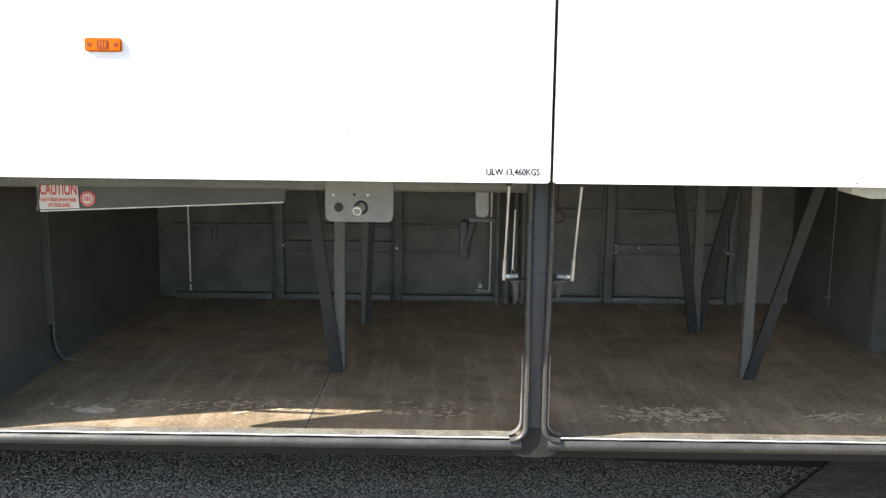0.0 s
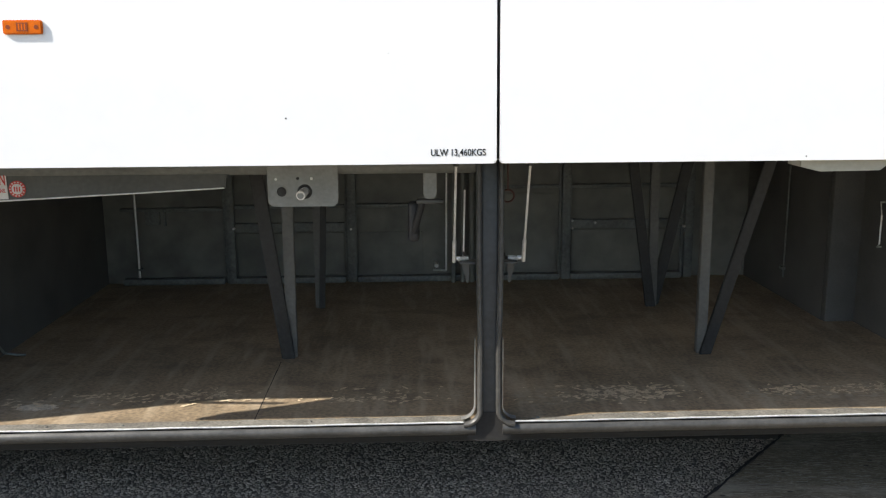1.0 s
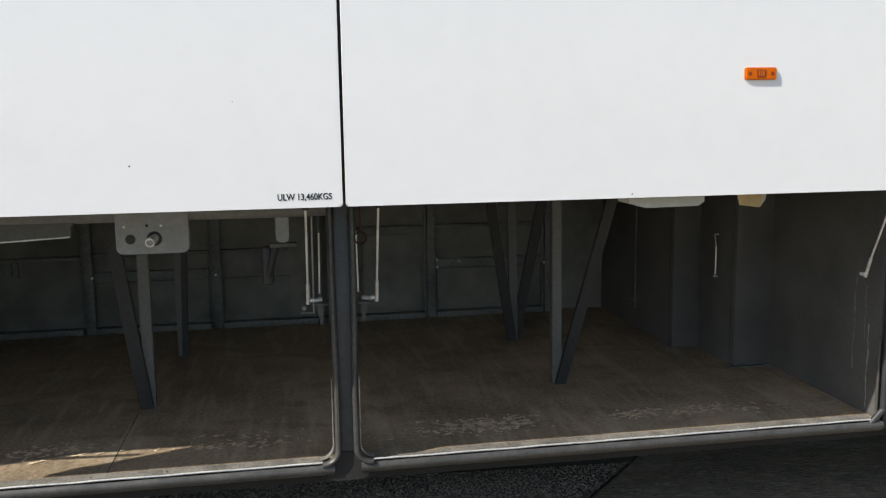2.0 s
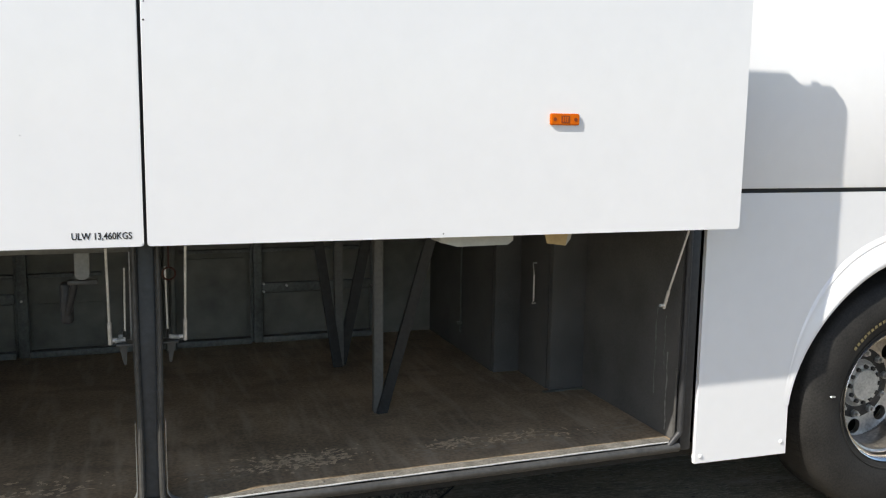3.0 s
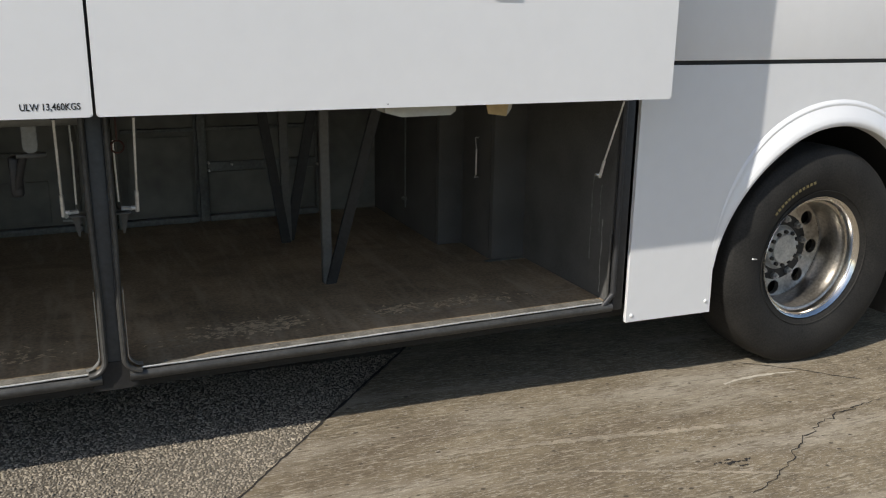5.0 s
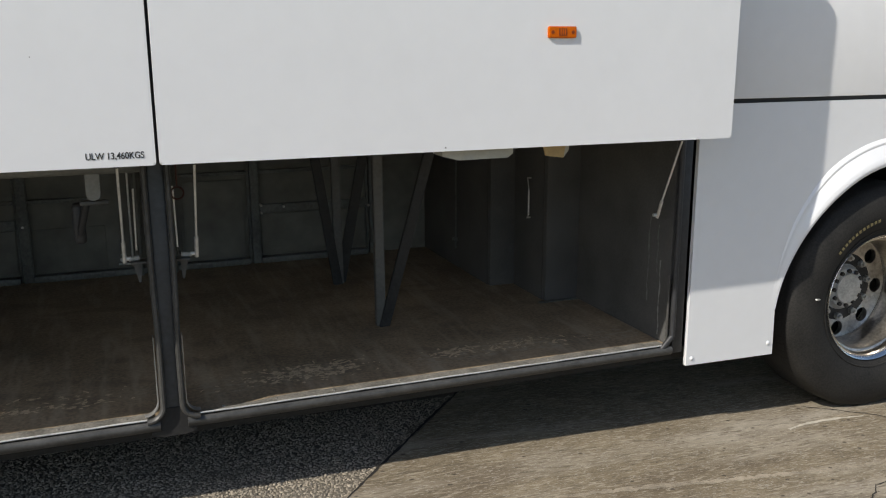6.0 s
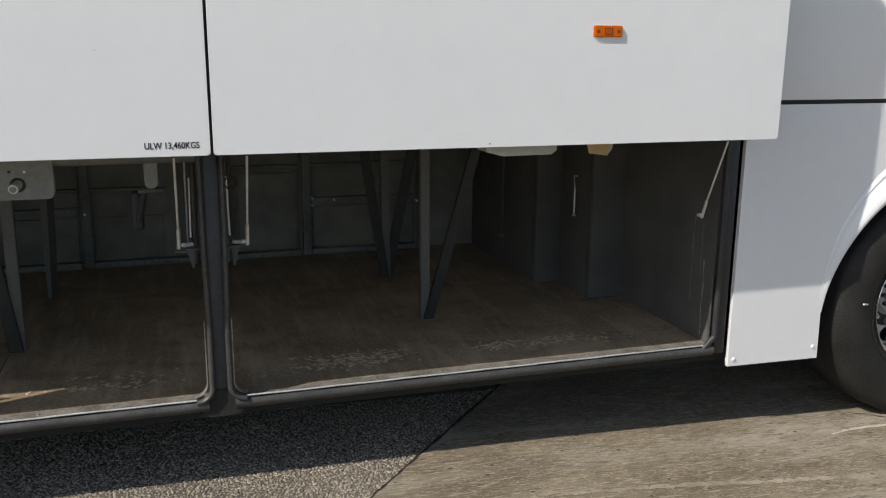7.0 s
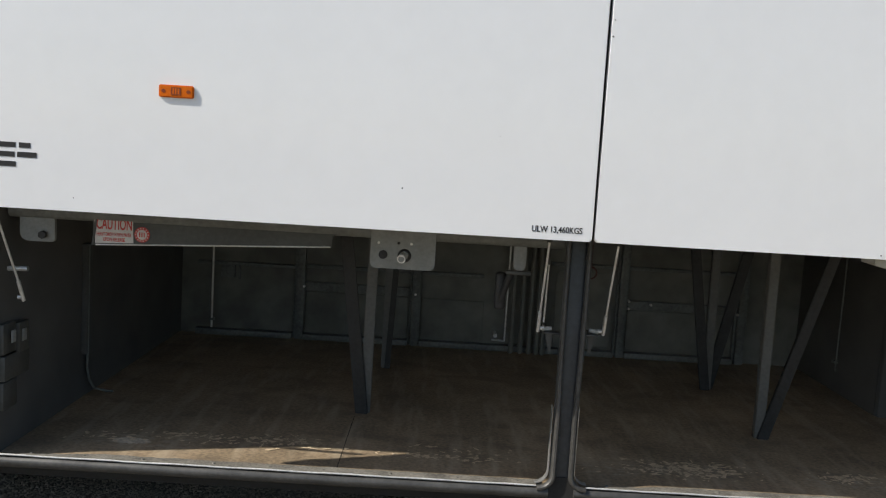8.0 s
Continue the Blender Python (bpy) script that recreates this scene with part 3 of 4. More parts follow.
# Ceiling is out of view; its paleness is added to bounce light down.
structure("ceiling", B(LEFT_X - 0.04, RIGHT_X + 0.04, 0.03, BACK_Y + 0.03, 1.356, 1.359), BOUNCE, "unseen ceiling of the luggage bay, made pale to bounce light onto the floor", "ceiling", False)


floor_ob = bpy.data.objects["floor"]
for x, y1 in ((-0.80, 0.70),):
    bm = bmesh.new()
    rnd = random.Random(int(x * 10))
    last = None
    for i in range(40):
        y = 0.072 + (y1 - 0.072) * i / 39
        w = rnd.uniform(0.0008, 0.0024)
        v = [bm.verts.new((x + k * w, y, FLOOR_Z + 0.0012)) for k in (-1, 1)]
        if last:
            bm.faces.new((last[0], last[1], v[1], v[0]))
        last = v
    part("board_joint", bm, CRACK, floor_ob, "thin dark joint between floor boards", False)
lining = thing("torn_lining", "frayed pale edges of lining on the bay's end wall", "lining", (0, 0, 0))
for y, z0, z1, k in ((0.10, 0.47, 0.80, 3), (0.125, 0.72, 0.95, 4), (0.19, 0.60, 0.98, 5)):
    bm, rnd, last = bmesh.new(), random.Random(k), None
    for i in range(26):
        z = z0 + (z1 - z0) * i / 25
        o, w = 0.0025 * math.sin(i * 0.5 + k) + rnd.uniform(-0.002, 0.002), rnd.uniform(0.001, 0.0055)
        v = [bm.verts.new((RIGHT_X - 0.002, y + o + e * w, z)) for e in (-1, 1)]
        if last:
            bm.faces.new((last[0], last[1], v[1], v[0]))
        last = v
    part("frayed_edge", bm, PLATE if k == 3 else RAIL, lining, "", False)


def back_wall_frame():
    frame_of = thing("wall_frame", "grey steel ribs and rails on the rear wall of the bay", "frame", (0, BACK_Y, FLOOR_Z))
    frame_of.location = (0, 0, 0)
    ribs = (-1.285, -0.595, 0.635, 1.35)
    for x in ribs:
        part("rib", B(x - 0.025, x + 0.025, BACK_Y - 0.045, BACK_Y - 0.001, FLOOR_Z, 1.355, bevel=0.004), RAIL, frame_of)
        part("rib_lip", B(x - 0.040, x - 0.0255, BACK_Y - 0.02, BACK_Y - 0.001, FLOOR_Z, 1.355, bevel=0.003), RAIL, frame_of)
    for x0, x1, z, h in ((-1.2595, -0.636, 0.765, 0.026), (-1.2595, -0.636, 0.885, 0.010), (-0.569, -0.20, 0.885, 0.010), (0.20, 0.594, 0.985, 0.010), (0.6605, 1.309, 0.985, 0.010), (0.6605, 1.309, 0.765, 0.026), (-1.90, -1.326, 0.875, 0.010)):
        part("rail", B(x0, x1, BACK_Y - 0.032, BACK_Y - 0.001, z - h, z + h, bevel=0.004), RAIL, frame_of)
    for x0, x1 in ((-1.9, -1.326), (-1.2595, -0.636), (-0.569, 0.594), (0.6605, 1.309)):
        part("foot_rail", B(x0, x1, BACK_Y - 0.06, BACK_Y - 0.001, FLOOR_Z, FLOOR_Z + 0.035, bevel=0.006), RAIL, frame_of)
    for x, z in ((0.668, 0.79), (0.668, 0.745), (1.318, 0.748), (-1.262, 0.765), (-0.60, 0.755), (0.80, 0.775)):
        part("bolt", rod(bmesh.new(), (x, BACK_Y - 0.052, z), (x, BACK_Y - 0.001, z), 0.007, None, 10), BRIGHT, frame_of)
    for x0, x1 in ((-1.25, -0.645), (-0.56, -0.19), (0.22, 0.585), (0.67, 1.30)):
        part("sheet", B(x0, x1, BACK_Y - 0.010, BACK_Y - 0.001, FLOOR_Z + 0.05, 0.73, bevel=0.003), PANEL, frame_of)
    # folded panel beside the pipes, with rounded corners
    part("panel", slab(bmesh.new(), round_rect(0.235, 0.57, 0.50, 0.945, (0.02,) * 4), BACK_Y - 0.022, BACK_Y - 0.0115), PANEL, frame_of)


back_wall_frame()


def brace(x, y, arms, label):
    """A fork of flat steel bars that meets on the floor; arms are (top x, width, depth)."""
    fork = thing("roof_brace", label, "brace", (x, y, FLOOR_Z), "braces of the bay")
    for i, (tx, w, d) in enumerate(arms):
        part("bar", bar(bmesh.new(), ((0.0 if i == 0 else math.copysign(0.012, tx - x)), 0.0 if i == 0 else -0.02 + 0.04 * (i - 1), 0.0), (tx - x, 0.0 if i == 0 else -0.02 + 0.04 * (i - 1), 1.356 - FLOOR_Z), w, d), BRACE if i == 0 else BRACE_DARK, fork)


brace(-0.762, 0.771, ((-0.755, 0.046, 0.03), (-0.893, 0.055, 0.02)), "pair of dark worn steel bars meeting on the bay floor")
brace(-0.728, 1.584, ((-0.727, 0.043, 0.04), (-0.680, 0.030, 0.02)), "pair of dark steel bars near the rear wall")
brace(0.963, 0.735, ((0.957, 0.043, 0.035), (1.232, 0.05, 0.02)), "forked grey steel bars standing on the bay floor")
brace(0.970, 1.520, ((0.961, 0.045, 0.03), (0.820, 0.05, 0.02), (1.170, 0.055, 0.02)), "three forked dark steel bars near the rear wall")


# Sill, posts and seals round the bay openings
def sill(x0, x1, name="bay_sill"):
    holder = thing(name, "dull aluminium sill with grey rubber edge along the bay opening", "sill", (0, 0, 0), "sills")
    lip = [(0.070, 0.447), (0.067, 0.4515), (0.006, 0.453), (0.003, 0.449), (0.020, 0.444), (0.070, 0.4455)]
    bead = [(0.0015 + 0.0034 * math.cos(radians(a)), 0.4545 + 0.0034 * math.sin(radians(a))) for a in range(0, 360, 45)]
    n = 60
    rnd = random.Random(len(name))
    wav = [0.0015 * math.sin(i * 0.7) + rnd.uniform(-0.0008, 0.0008) for i in range(n + 1)]
    wide = [0.25 + 0.75 * min(1.0, i / 11.0) * rnd.uniform(0.92, 1.05) for i in range(n + 1)]
    rows = [lambda p, i=i: (x0 + (x1 - x0) * i / n, p[0] * (wide[i] if p[0] > 0.03 else 1.0) - wav[i] * 0.5, p[1] + wav[i] * 0.7) for i in range(n + 1)]
    part("trim", sweep(bmesh.new(), lip, rows, True), DULL, holder, "scuffed dull metal trim strip, bent at one end")
    part("bead", sweep(bmesh.new(), bead, rows, True), BEAD, holder, "thin bright metal bead")
    edge = [(0.09, 0.440), (0.012, 0.442), (-0.004, 0.448), (-0.013, 0.442), (-0.016, 0.433), (-0.013, 0.421), (-0.004, 0.412), (0.012, 0.407), (0.09, 0.404)]
    rows = [lambda p, i=i: (x0 - 0.02 + (x1 - x0 + 0.04) * i / n, p[0] + wav[i] * 0.6, p[1] - wav[i] * 0.5) for i in range(n + 1)]
    part("rubber_edge", sweep(bmesh.new(), edge, rows, True), SEAL, holder, "rounded grey rubber edge")
    for i in range(9):
        x = x0 + (x1 - x0) * (i + 0.5 + rnd.uniform(-0.2, 0.2)) / 9
        part("screw", rod(bmesh.new(), (x, 0.040, 0.450), (x, 0.040, 0.4545), 0.007, 0.005, 10), DULL, holder)


sill(0.065, 2.0)
sill(-1.99, -0.065, "bay_sill")


def seal_loop(side):
    """The upright rubber seal that curves into the sill beside the middle post."""
    bm = bmesh.new()
    path = [(0.036, 1.345), (0.036, 1.1), (0.034, 0.9), (0.030, 0.70), (0.031, 0.56)] + [(0.031 + 0.055 * (1 - math.cos(radians(a))), 0.50 - 0.05 * math.sin(radians(a))) for a in range(0, 91, 15)]
    prof = [(math.cos(radians(a)) * 0.010, math.sin(radians(a)) * 0.014) for a in range(0, 360, 36)]
    rows = []
    for i, (px, pz) in enumerate(path):
        q = path[min(i + 1, len(path) - 1)]
        o = path[max(i - 1, 0)]
        t = Vector((q[0] - o[0], q[1] - o[1])).normalized()
        rows.append(lambda p, px=px, pz=pz, t=t: (side * (px + p[0] * -t.y), -0.008 + p[1], pz + p[0] * t.x))
    return sweep(bm, prof, rows, True)


def bay_post(x, w, label):
    post = thing("bay_post", label, "post", (x, 0, 0), "posts")
    bm = B(-w, w, 0.0, 0.09, 0.395, 1.355, bevel=0.012, seg=3)
    part("column", bm, POST, post)
    return post


post = bay_post(0.0, 0.033, "blue-grey painted steel post with rubber seals between the bays")
for s in (-1, 1):
    part("seal", seal_loop(s), SEAL, post, "worn grey rubber seal")
    bm = bmesh.new()
    sweep(bm, [(0.0, 0.0), (0.0, 0.03), (0.003, 0.03), (0.003, 0.0)], [lambda p, a=a: (s * (0.045 + p[0] + 0.045 * (1 - math.cos(radians(a)))), 0.012 + p[1], 0.505 - 0.045 * math.sin(radians(a))) for a in range(0, 91, 15)], True)
    sweep(bm, [(0.0, 0.0), (0.0, 0.03), (0.003, 0.03), (0.003, 0.0)], [lambda p, z=z: (s * (0.045 + p[0]), 0.012 + p[1], z) for z in (0.505, 0.58, 0.70, 0.74)], True)
    part("trim_end", bm, ALU, post, "bright bent trim end")
    # bracket for the gas strut
    bm = B(min(s * 0.036, s * 0.095), max(s * 0.036, s * 0.095), 0.03, 0.085, 0.992, 0.998, bevel=0.001)
    slab(bm, [(s * 0.066, 0.925), (s * 0.073, 0.925), (s * 0.088, 0.991), (s * 0.062, 0.991)], 0.05, 0.054)
    part("strut_bracket", bm, HEADER, post)
    part("bracket_bolt", rod(bmesh.new(), (s * 0.066, 0.06, 1.008), (s * 0.100, 0.06, 1.004), 0.008, None, 6), HUBGREY, post)
    part("rod", rod(bmesh.new(), (s * 0.070, 0.26, 0.975), (s * 0.066, 0.25, 1.21), 0.0034), BRIGHT, post)
    part("rod_link", rod(bmesh.new(), (s * 0.070, 0.26, 0.985), (s * 0.068, 0.08, 0.995), 0.005), HEADER, post)
part("foot", slab(bmesh.new(), [(-0.075, 0.400), (-0.04, 0.388), (0.04, 0.388), (0.075, 0.400), (0.06, 0.44), (0.034, 0.49), (-0.034, 0.49), (-0.06, 0.44)], -0.004, 0.02), UNDER, post, "flared rubber foot")
jamb = thing("bay_jamb", "black rubber-sealed jamb at the end of the bay", "jamb", (2.06, 0, 0), "jambs")
part("column", B(-0.03, 0.022, 0.004, 0.09, 0.41, 1.355, bevel=0.008), RUBBER, jamb)
part("seal", rod(bmesh.new(), (-0.036, 0.0, 0.49), (-0.036, 0.0, 1.35), 0.012), RUBBER, jamb)
part("seal_edge", rod(bmesh.new(), (-0.050, 0.02, 0.47), (-0.050, 0.02, 0.75), 0.006), SEAL, jamb)
part("seal_corner", rod(bmesh.new(), (-0.036, 0.0, 0.49), (-0.085, 0.0, 0.440), 0.012), RUBBER, jamb)
jamb = thing("bay_jamb", "black rubber-sealed jamb with stepped grey switch covers", "jamb", (-2.06, 0, 0), "jambs")
part("column", B(-0.03, 0.036, 0.004, 0.09, 0.41, 1.355, bevel=0.008), RUBBER, jamb)
part("seal", rod(bmesh.new(), (0.040, 0.0, 0.46), (0.040, 0.0, 1.35), 0.012), RUBBER, jamb)


# Header over the openings
head = thing("header_rail", "grey steel header rail above the luggage bay", "rail", (0, 0, 0))
part("tube", rod(bmesh.new(), (-1.99, 0.10, 1.312), (-0.04, 0.10, 1.312), 0.026, None, 20), TUBE, head)
part("hanger_plate", B(-1.99, 2.0, 0.085, 0.115, 1.335, 1.356), HEADER, head)
flap = thing("header_flap", "dark grey folded steel flap carrying a warning label", "flap", (0.030, 0, 0.010))
part("sheet", slab(bmesh.new(), [(-1.725, 1.195), (-0.885, 1.236), (-0.885, 1.268), (-0.85, 1.30), (-1.725, 1.30)], 0.084, 0.088), HEADER, flap)
bm = bmesh.new()
bar(bm, (-1.725, 0.086, 1.195), (-1.71, 0.086, 1.30), 0.008, 0.012, 0.001)
part("fold", bm, HEADER, flap)
part("lower_edge", rod(bmesh.new(), (-1.715, 0.084, 1.196), (-0.89, 0.084, 1.236), 0.0028), BRIGHT, flap, "bright worn lower edge")
label_ob = thing("warning_label", "faded white label with red capital letters on the flap", "label", (0.030, 0, 0.012))
part("sheet", slab(bmesh.new(), [(-1.716, 1.200), (-1.582, 1.206), (-1.585, 1.288), (-1.719, 1.283)], 0.0815, 0.0835), LABEL, label_ob)
words("heading", "CAUTION", 0.055, RED, label_ob, -1.712, 0.081, 1.2515, 0.124, "red capital letters")
words("lettering", "HEAVY DROP DOWN PANEL", 0.018, RED, label_ob, -1.711, 0.081, 1.2275, 0.122)
words("lettering", "UPON RELEASE", 0.018, RED, label_ob, -1.688, 0.081, 1.2095, 0.076)
seal_ob = thing("round_sticker", "round red sticker with pale centre and ring of marks", "sticker", (0.030, 0, 0.008))
part("disc", slab(bmesh.new(), [(-1.552 + 0.027 * math.cos(radians(a)), 1.242 + 0.027 * math.sin(radians(a))) for a in range(0, 360, 12)], 0.0815, 0.0835), RED, seal_ob)
part("centre", slab(bmesh.new(), [(-1.552 + 0.0175 * math.cos(radians(a)), 1.242 + 0.0175 * math.sin(radians(a))) for a in range(0, 360, 15)], 0.0805, 0.0814), LABEL, seal_ob)
for k in range(3):
    part("mark", B(-1.562 + k * 0.008, -1.558 + k * 0.008, 0.0795, 0.0804, 1.234, 1.250), RED, seal_ob)
for k in range(14):
    a = radians(k * 360 / 14)
    part("rim_mark", B(-1.552 + 0.0222 * math.cos(a) - 0.002, -1.552 + 0.0222 * math.cos(a) + 0.002, 0.0800, 0.0813, 1.242 + 0.0222 * math.sin(a) - 0.002, 1.242 + 0.0222 * math.sin(a) + 0.002), LABEL, seal_ob)

lock = thing("lock_plate", "grey rounded steel plate with key barrel and hole", "lock plate", (0.010, 0, 0.012))
part("plate", slab(bmesh.new(), round_rect(-0.728, -0.500, 1.172, 1.335, (0.022, 0.022, 0.0, 0.0)), 0.072, 0.080), PLATE, lock)
part("fold", B(-0.510, -0.500, 0.0805, 0.112, 1.19, 1.335, bevel=0.003), PLATE, lock)
part("barrel", rod(bmesh.new(), (-0.610, 0.085, 1.220), (-0.617, 0.030, 1.213), 0.015, None, 20), BRIGHT, lock, "bright key barrel")
part("barrel_face", rod(bmesh.new(), (-0.617, 0.0305, 1.213), (-0.6172, 0.029, 1.213), 0.0105, None, 20), PLATE, lock)
part("collar", lathe(bmesh.new(), [(0.024, 0.0715), (0.017, 0.068), (0.015, 0.0715)], -0.608, 1.221, 24), DARKSTEEL, lock)
part("hole", rod(bmesh.new(), (-0.683, 0.0715, 1.221), (-0.683, 0.0700, 1.221), 0.0155, None, 24), DARKSTEEL, lock, "dark round hole")
for x, z, m in ((-0.700, 1.262, BRIGHT), (-0.630, 1.264, DARKSTEEL), (-0.585, 1.263, BRIGHT)):
    part("screw", rod(bmesh.new(), (x, 0.0715, z), (x, 0.068, z), 0.005, 0.004, 10), m, lock)

cyl = thing("latch_cylinder", "grey rounded latch housing hanging from the header rail", "latch", (0.010, 0, 0.010))
part("housing", slab(bmesh.new(), round_rect(-0.222, -0.178, 1.190, 1.336, (0.02, 0.02, 0, 0)), 0.10, 0.135), PLATE, cyl)
part("bracket", B(-0.245, -0.155, 0.115, 0.15, 1.172, 1.186, bevel=0.003), HEADER, cyl)
part("linkage", rod(bmesh.new(), (-0.225, 0.14, 1.176), (-0.26, 0.20, 1.04), 0.012), RUBBER, cyl)
part("actuator", B(-0.275, -0.235, 0.18, 0.225, 1.03, 1.17, bevel=0.014, seg=3), RUBBER, cyl, "black rounded actuator")
hang = thing("corner_bracket", "grey rounded bracket hanging from the header rail", "bracket", (0.030, 0, 0.0))
part("plate", slab(bmesh.new(), round_rect(-1.985, -1.862, 1.205, 1.336, (0.03, 0.012, 0, 0)), 0.09, 0.105), PLATE, hang)
part("bolt", rod(bmesh.new(), (-1.90, 0.09, 1.23), (-1.90, 0.07, 1.23), 0.014, None, 6), DARKSTEEL, hang)


# Fittings on the walls and under the ceiling
def wall_pipe(x, y, z0, z1, r, mat, label):
    p = thing("pipe", label, "pipe", (x, y, z0), "pipes")
    part("tube", rod(bmesh.new(), (0, 0, 0), (0, 0, z1 - z0), r), mat, p)
    part("clip", B(-0.012, 0.012, -0.006, 0.03, 0.04, 0.055, bevel=0.002), RAIL, p)
    return p


wall_pipe(-1.79, 2.08, 0.50, 1.356, 0.006, BRIGHT, "thin bright pipe on the rear wall")
wall_pipe(1.69, 1.62, 0.56, 1.356, 0.005, RAIL, "thin grey pipe near the rear wall")
long_rod = thing("pull_rod", "thin bright pull rod on the rear wall", "rod", (-0.060, 2.10, 0.515))
part("rod", rod(bmesh.new(), (0, 0, 0), (0.004, 0, 0.60), 0.0055), BRIGHT, long_rod)
part("foot", rod(bmesh.new(), (-0.075, 0, 0.004), (0.004, 0, 0.0), 0.006), HUBGREY, long_rod)
part("stud", rod(bmesh.new(), (-0.055, 0.08, 0.03), (-0.055, -0.012, 0.03), 0.012, None, 8), BRIGHT, long_rod)
for x in (-0.02, 0.035, 0.085, 0.13, 0.165):
    wall_pipe(x, 2.09, 0.447, 1.356, 0.014, PANEL, "grey upright pipe on the rear wall")
latch = thing("wall_handle", "small bright upright handle on the black wall", "handle", (1.84, 0.96, 0.842))
part("grip", rod(bmesh.new(), (-0.03, -0.02, 0.02), (-0.03, -0.02, 0.148), 0.0042), BRIGHT, latch)
for z0, z1 in ((0.148, 0.203), (0.02, 0.0)):
    hook = rod(bmesh.new(), (-0.03, -0.02, z0), (-0.022, 0.012, z1), 0.003)
    rod(hook, (-0.022, 0.012, z1), (0.0, 0.016, z1), 0.004)
    part("hook", hook, HUBGREY, latch)
strip = thing("angle_strip", "dark steel angle strip on the black end wall with loose cable", "strip", (-2.0, 0.76, 0.64))
part("angle", B(0.0, 0.03, -0.03, 0.03, 0.0, 0.48, bevel=0.003), BLACKED, strip)
part("edge", B(0.0305, 0.034, -0.03, -0.024, 0.0, 0.48), RAIL, strip)
bm = bmesh.new()
pts = [(0.02, 0, 0.01), (0.018, -0.005, -0.06), (0.022, 0.01, -0.12), (0.03, 0.05, -0.17), (0.07, 0.08, -0.188), (0.10, 0.085, -0.189)]
for a, b in zip(pts, pts[1:]):
    rod(bm, a, b, 0.005, None, 8)
part("cable", bm, RAIL, strip)
cover = thing("switch_cover", "stepped dark grey plastic switch covers on the end wall", "switch box", (-2.0, 0.0, 0.0))
for y0, y1, z0, z1, d in ((0.03, 0.12, 0.80, 0.91, 0.02), (0.125, 0.20, 0.79, 0.90, 0.03), (0.03, 0.21, 0.705, 0.795, 0.025), (0.03, 0.13, 0.60, 0.70, 0.02)):
    part("cover", B(0.0, d, y0, y1, z0, z1, bevel=0.004), HEADER, cover)
for y0, z0 in ((0.06, 0.84), (0.14, 0.83)):
    part("switch", B(0.03, 0.036, y0, y0 + 0.03, z0, z0 + 0.045, bevel=0.003), PLATE, cover)
grip = thing("door_handle", "bright pull handle beside the bay opening", "handle", (-1.99, 0.10, 1.10))
part("grip", rod(bmesh.new(), (-0.03, 0, 0), (0.06, 0, 0.003), 0.009), BRIGHT, grip)
box_ob = thing("junction_box", "small dark junction box on the rear wall", "box", (-1.72, BACK_Y, 0.82))
part("cover", B(-0.04, 0.04, -0.03, 0.0, -0.03, 0.05, bevel=0.004), RAIL, box_ob)
part("conduit", B(0.06, 0.07, -0.02, 0.0, -0.04, 0.06), RAIL, box_ob)
cable = thing("orange_cable", "small looped orange cable beside the post", "cable", (0.075, 0.16, 1.20))
part("loop", lathe(bmesh.new(), [(0.018, 0.0), (0.021, 0.003), (0.024, 0.0), (0.021, -0.003), (0.018, 0.0)], 0.0, 0.0, 20), ORANGE, cable)
part("tail", rod(bmesh.new(), (0.0, 0.0, 0.02), (0.0, 0.0, 0.156), 0.003), ORANGE, cable)


def flakes():
    """Scraps of the dark face that have come off and left the pale board showing, in drifts along the loading edge."""
    rnd = random.Random(21)
    verts, faces = [], []
    for cx, cy, sx, sy, n in ((0.40, 0.245, 0.09, 0.032, 55), (0.62, 0.262, 0.09, 0.04, 65), (0.5, 0.31, 0.12, 0.03, 40), (1.12, 0.27, 0.07, 0.025, 45), (1.38, 0.275, 0.10, 0.03, 50),
                              (1.62, 0.25, 0.09, 0.02, 14), (-1.08, 0.33, 0.12, 0.04, 50), (-1.38, 0.32, 0.12, 0.035, 40), (-1.72, 0.27, 0.08, 0.04, 14), (-0.42, 0.25, 0.12, 0.02, 30), (-0.3, 0.30, 0.12, 0.05, 24)):
        for _ in range(int(n * 1.4)):
            x, y = rnd.gauss(cx, sx), rnd.gauss(cy, sy)
            if not 0.082 < y < 0.5 or abs(x) < 0.07 or abs(x) > 1.95:
                continue
            w, h, turn = rnd.uniform(0.005, 0.022) * rnd.choice((0.45, 0.8, 1.35)), rnd.uniform(0.003, 0.012), rnd.gauss(0.2, 0.6)
            k = len(verts)
            m, lift = 13, rnd.uniform(0.0022, 0.0032)
            for i in range(m):
                a = 2 * math.pi * i / m
                r = rnd.uniform(0.35, 1.3)
                px, py = w * r * math.cos(a), h * r * math.sin(a)
                verts.append((x + px * math.cos(turn) - py * math.sin(turn), y + px * math.sin(turn) + py * math.cos(turn), FLOOR_Z + lift))
            faces.append(tuple(range(k, k + m)))
    me = bpy.data.meshes.new("floor_flakes")
    me.from_pydata(verts, [], faces)
    me.materials.append(FLAKE)
    tagged(new("floor_flakes", me), "pale flaked spots where the floor's face has worn off", "flakes", kind="stuff")


flakes()
spot = thing("pale_stain", "chalky pale worn spot on the bay floor", "stain", (0, 0, 0))
bm = bmesh.new()
rnd = random.Random(9)
ring = [bm.verts.new((-1.60 + 0.085 * rnd.uniform(0.7, 1.1) * math.cos(radians(a)), 0.235 + 0.036 * rnd.uniform(0.7, 1.1) * math.sin(radians(a)), FLOOR_Z + 0.0018)) for a in range(0, 360, 12)]
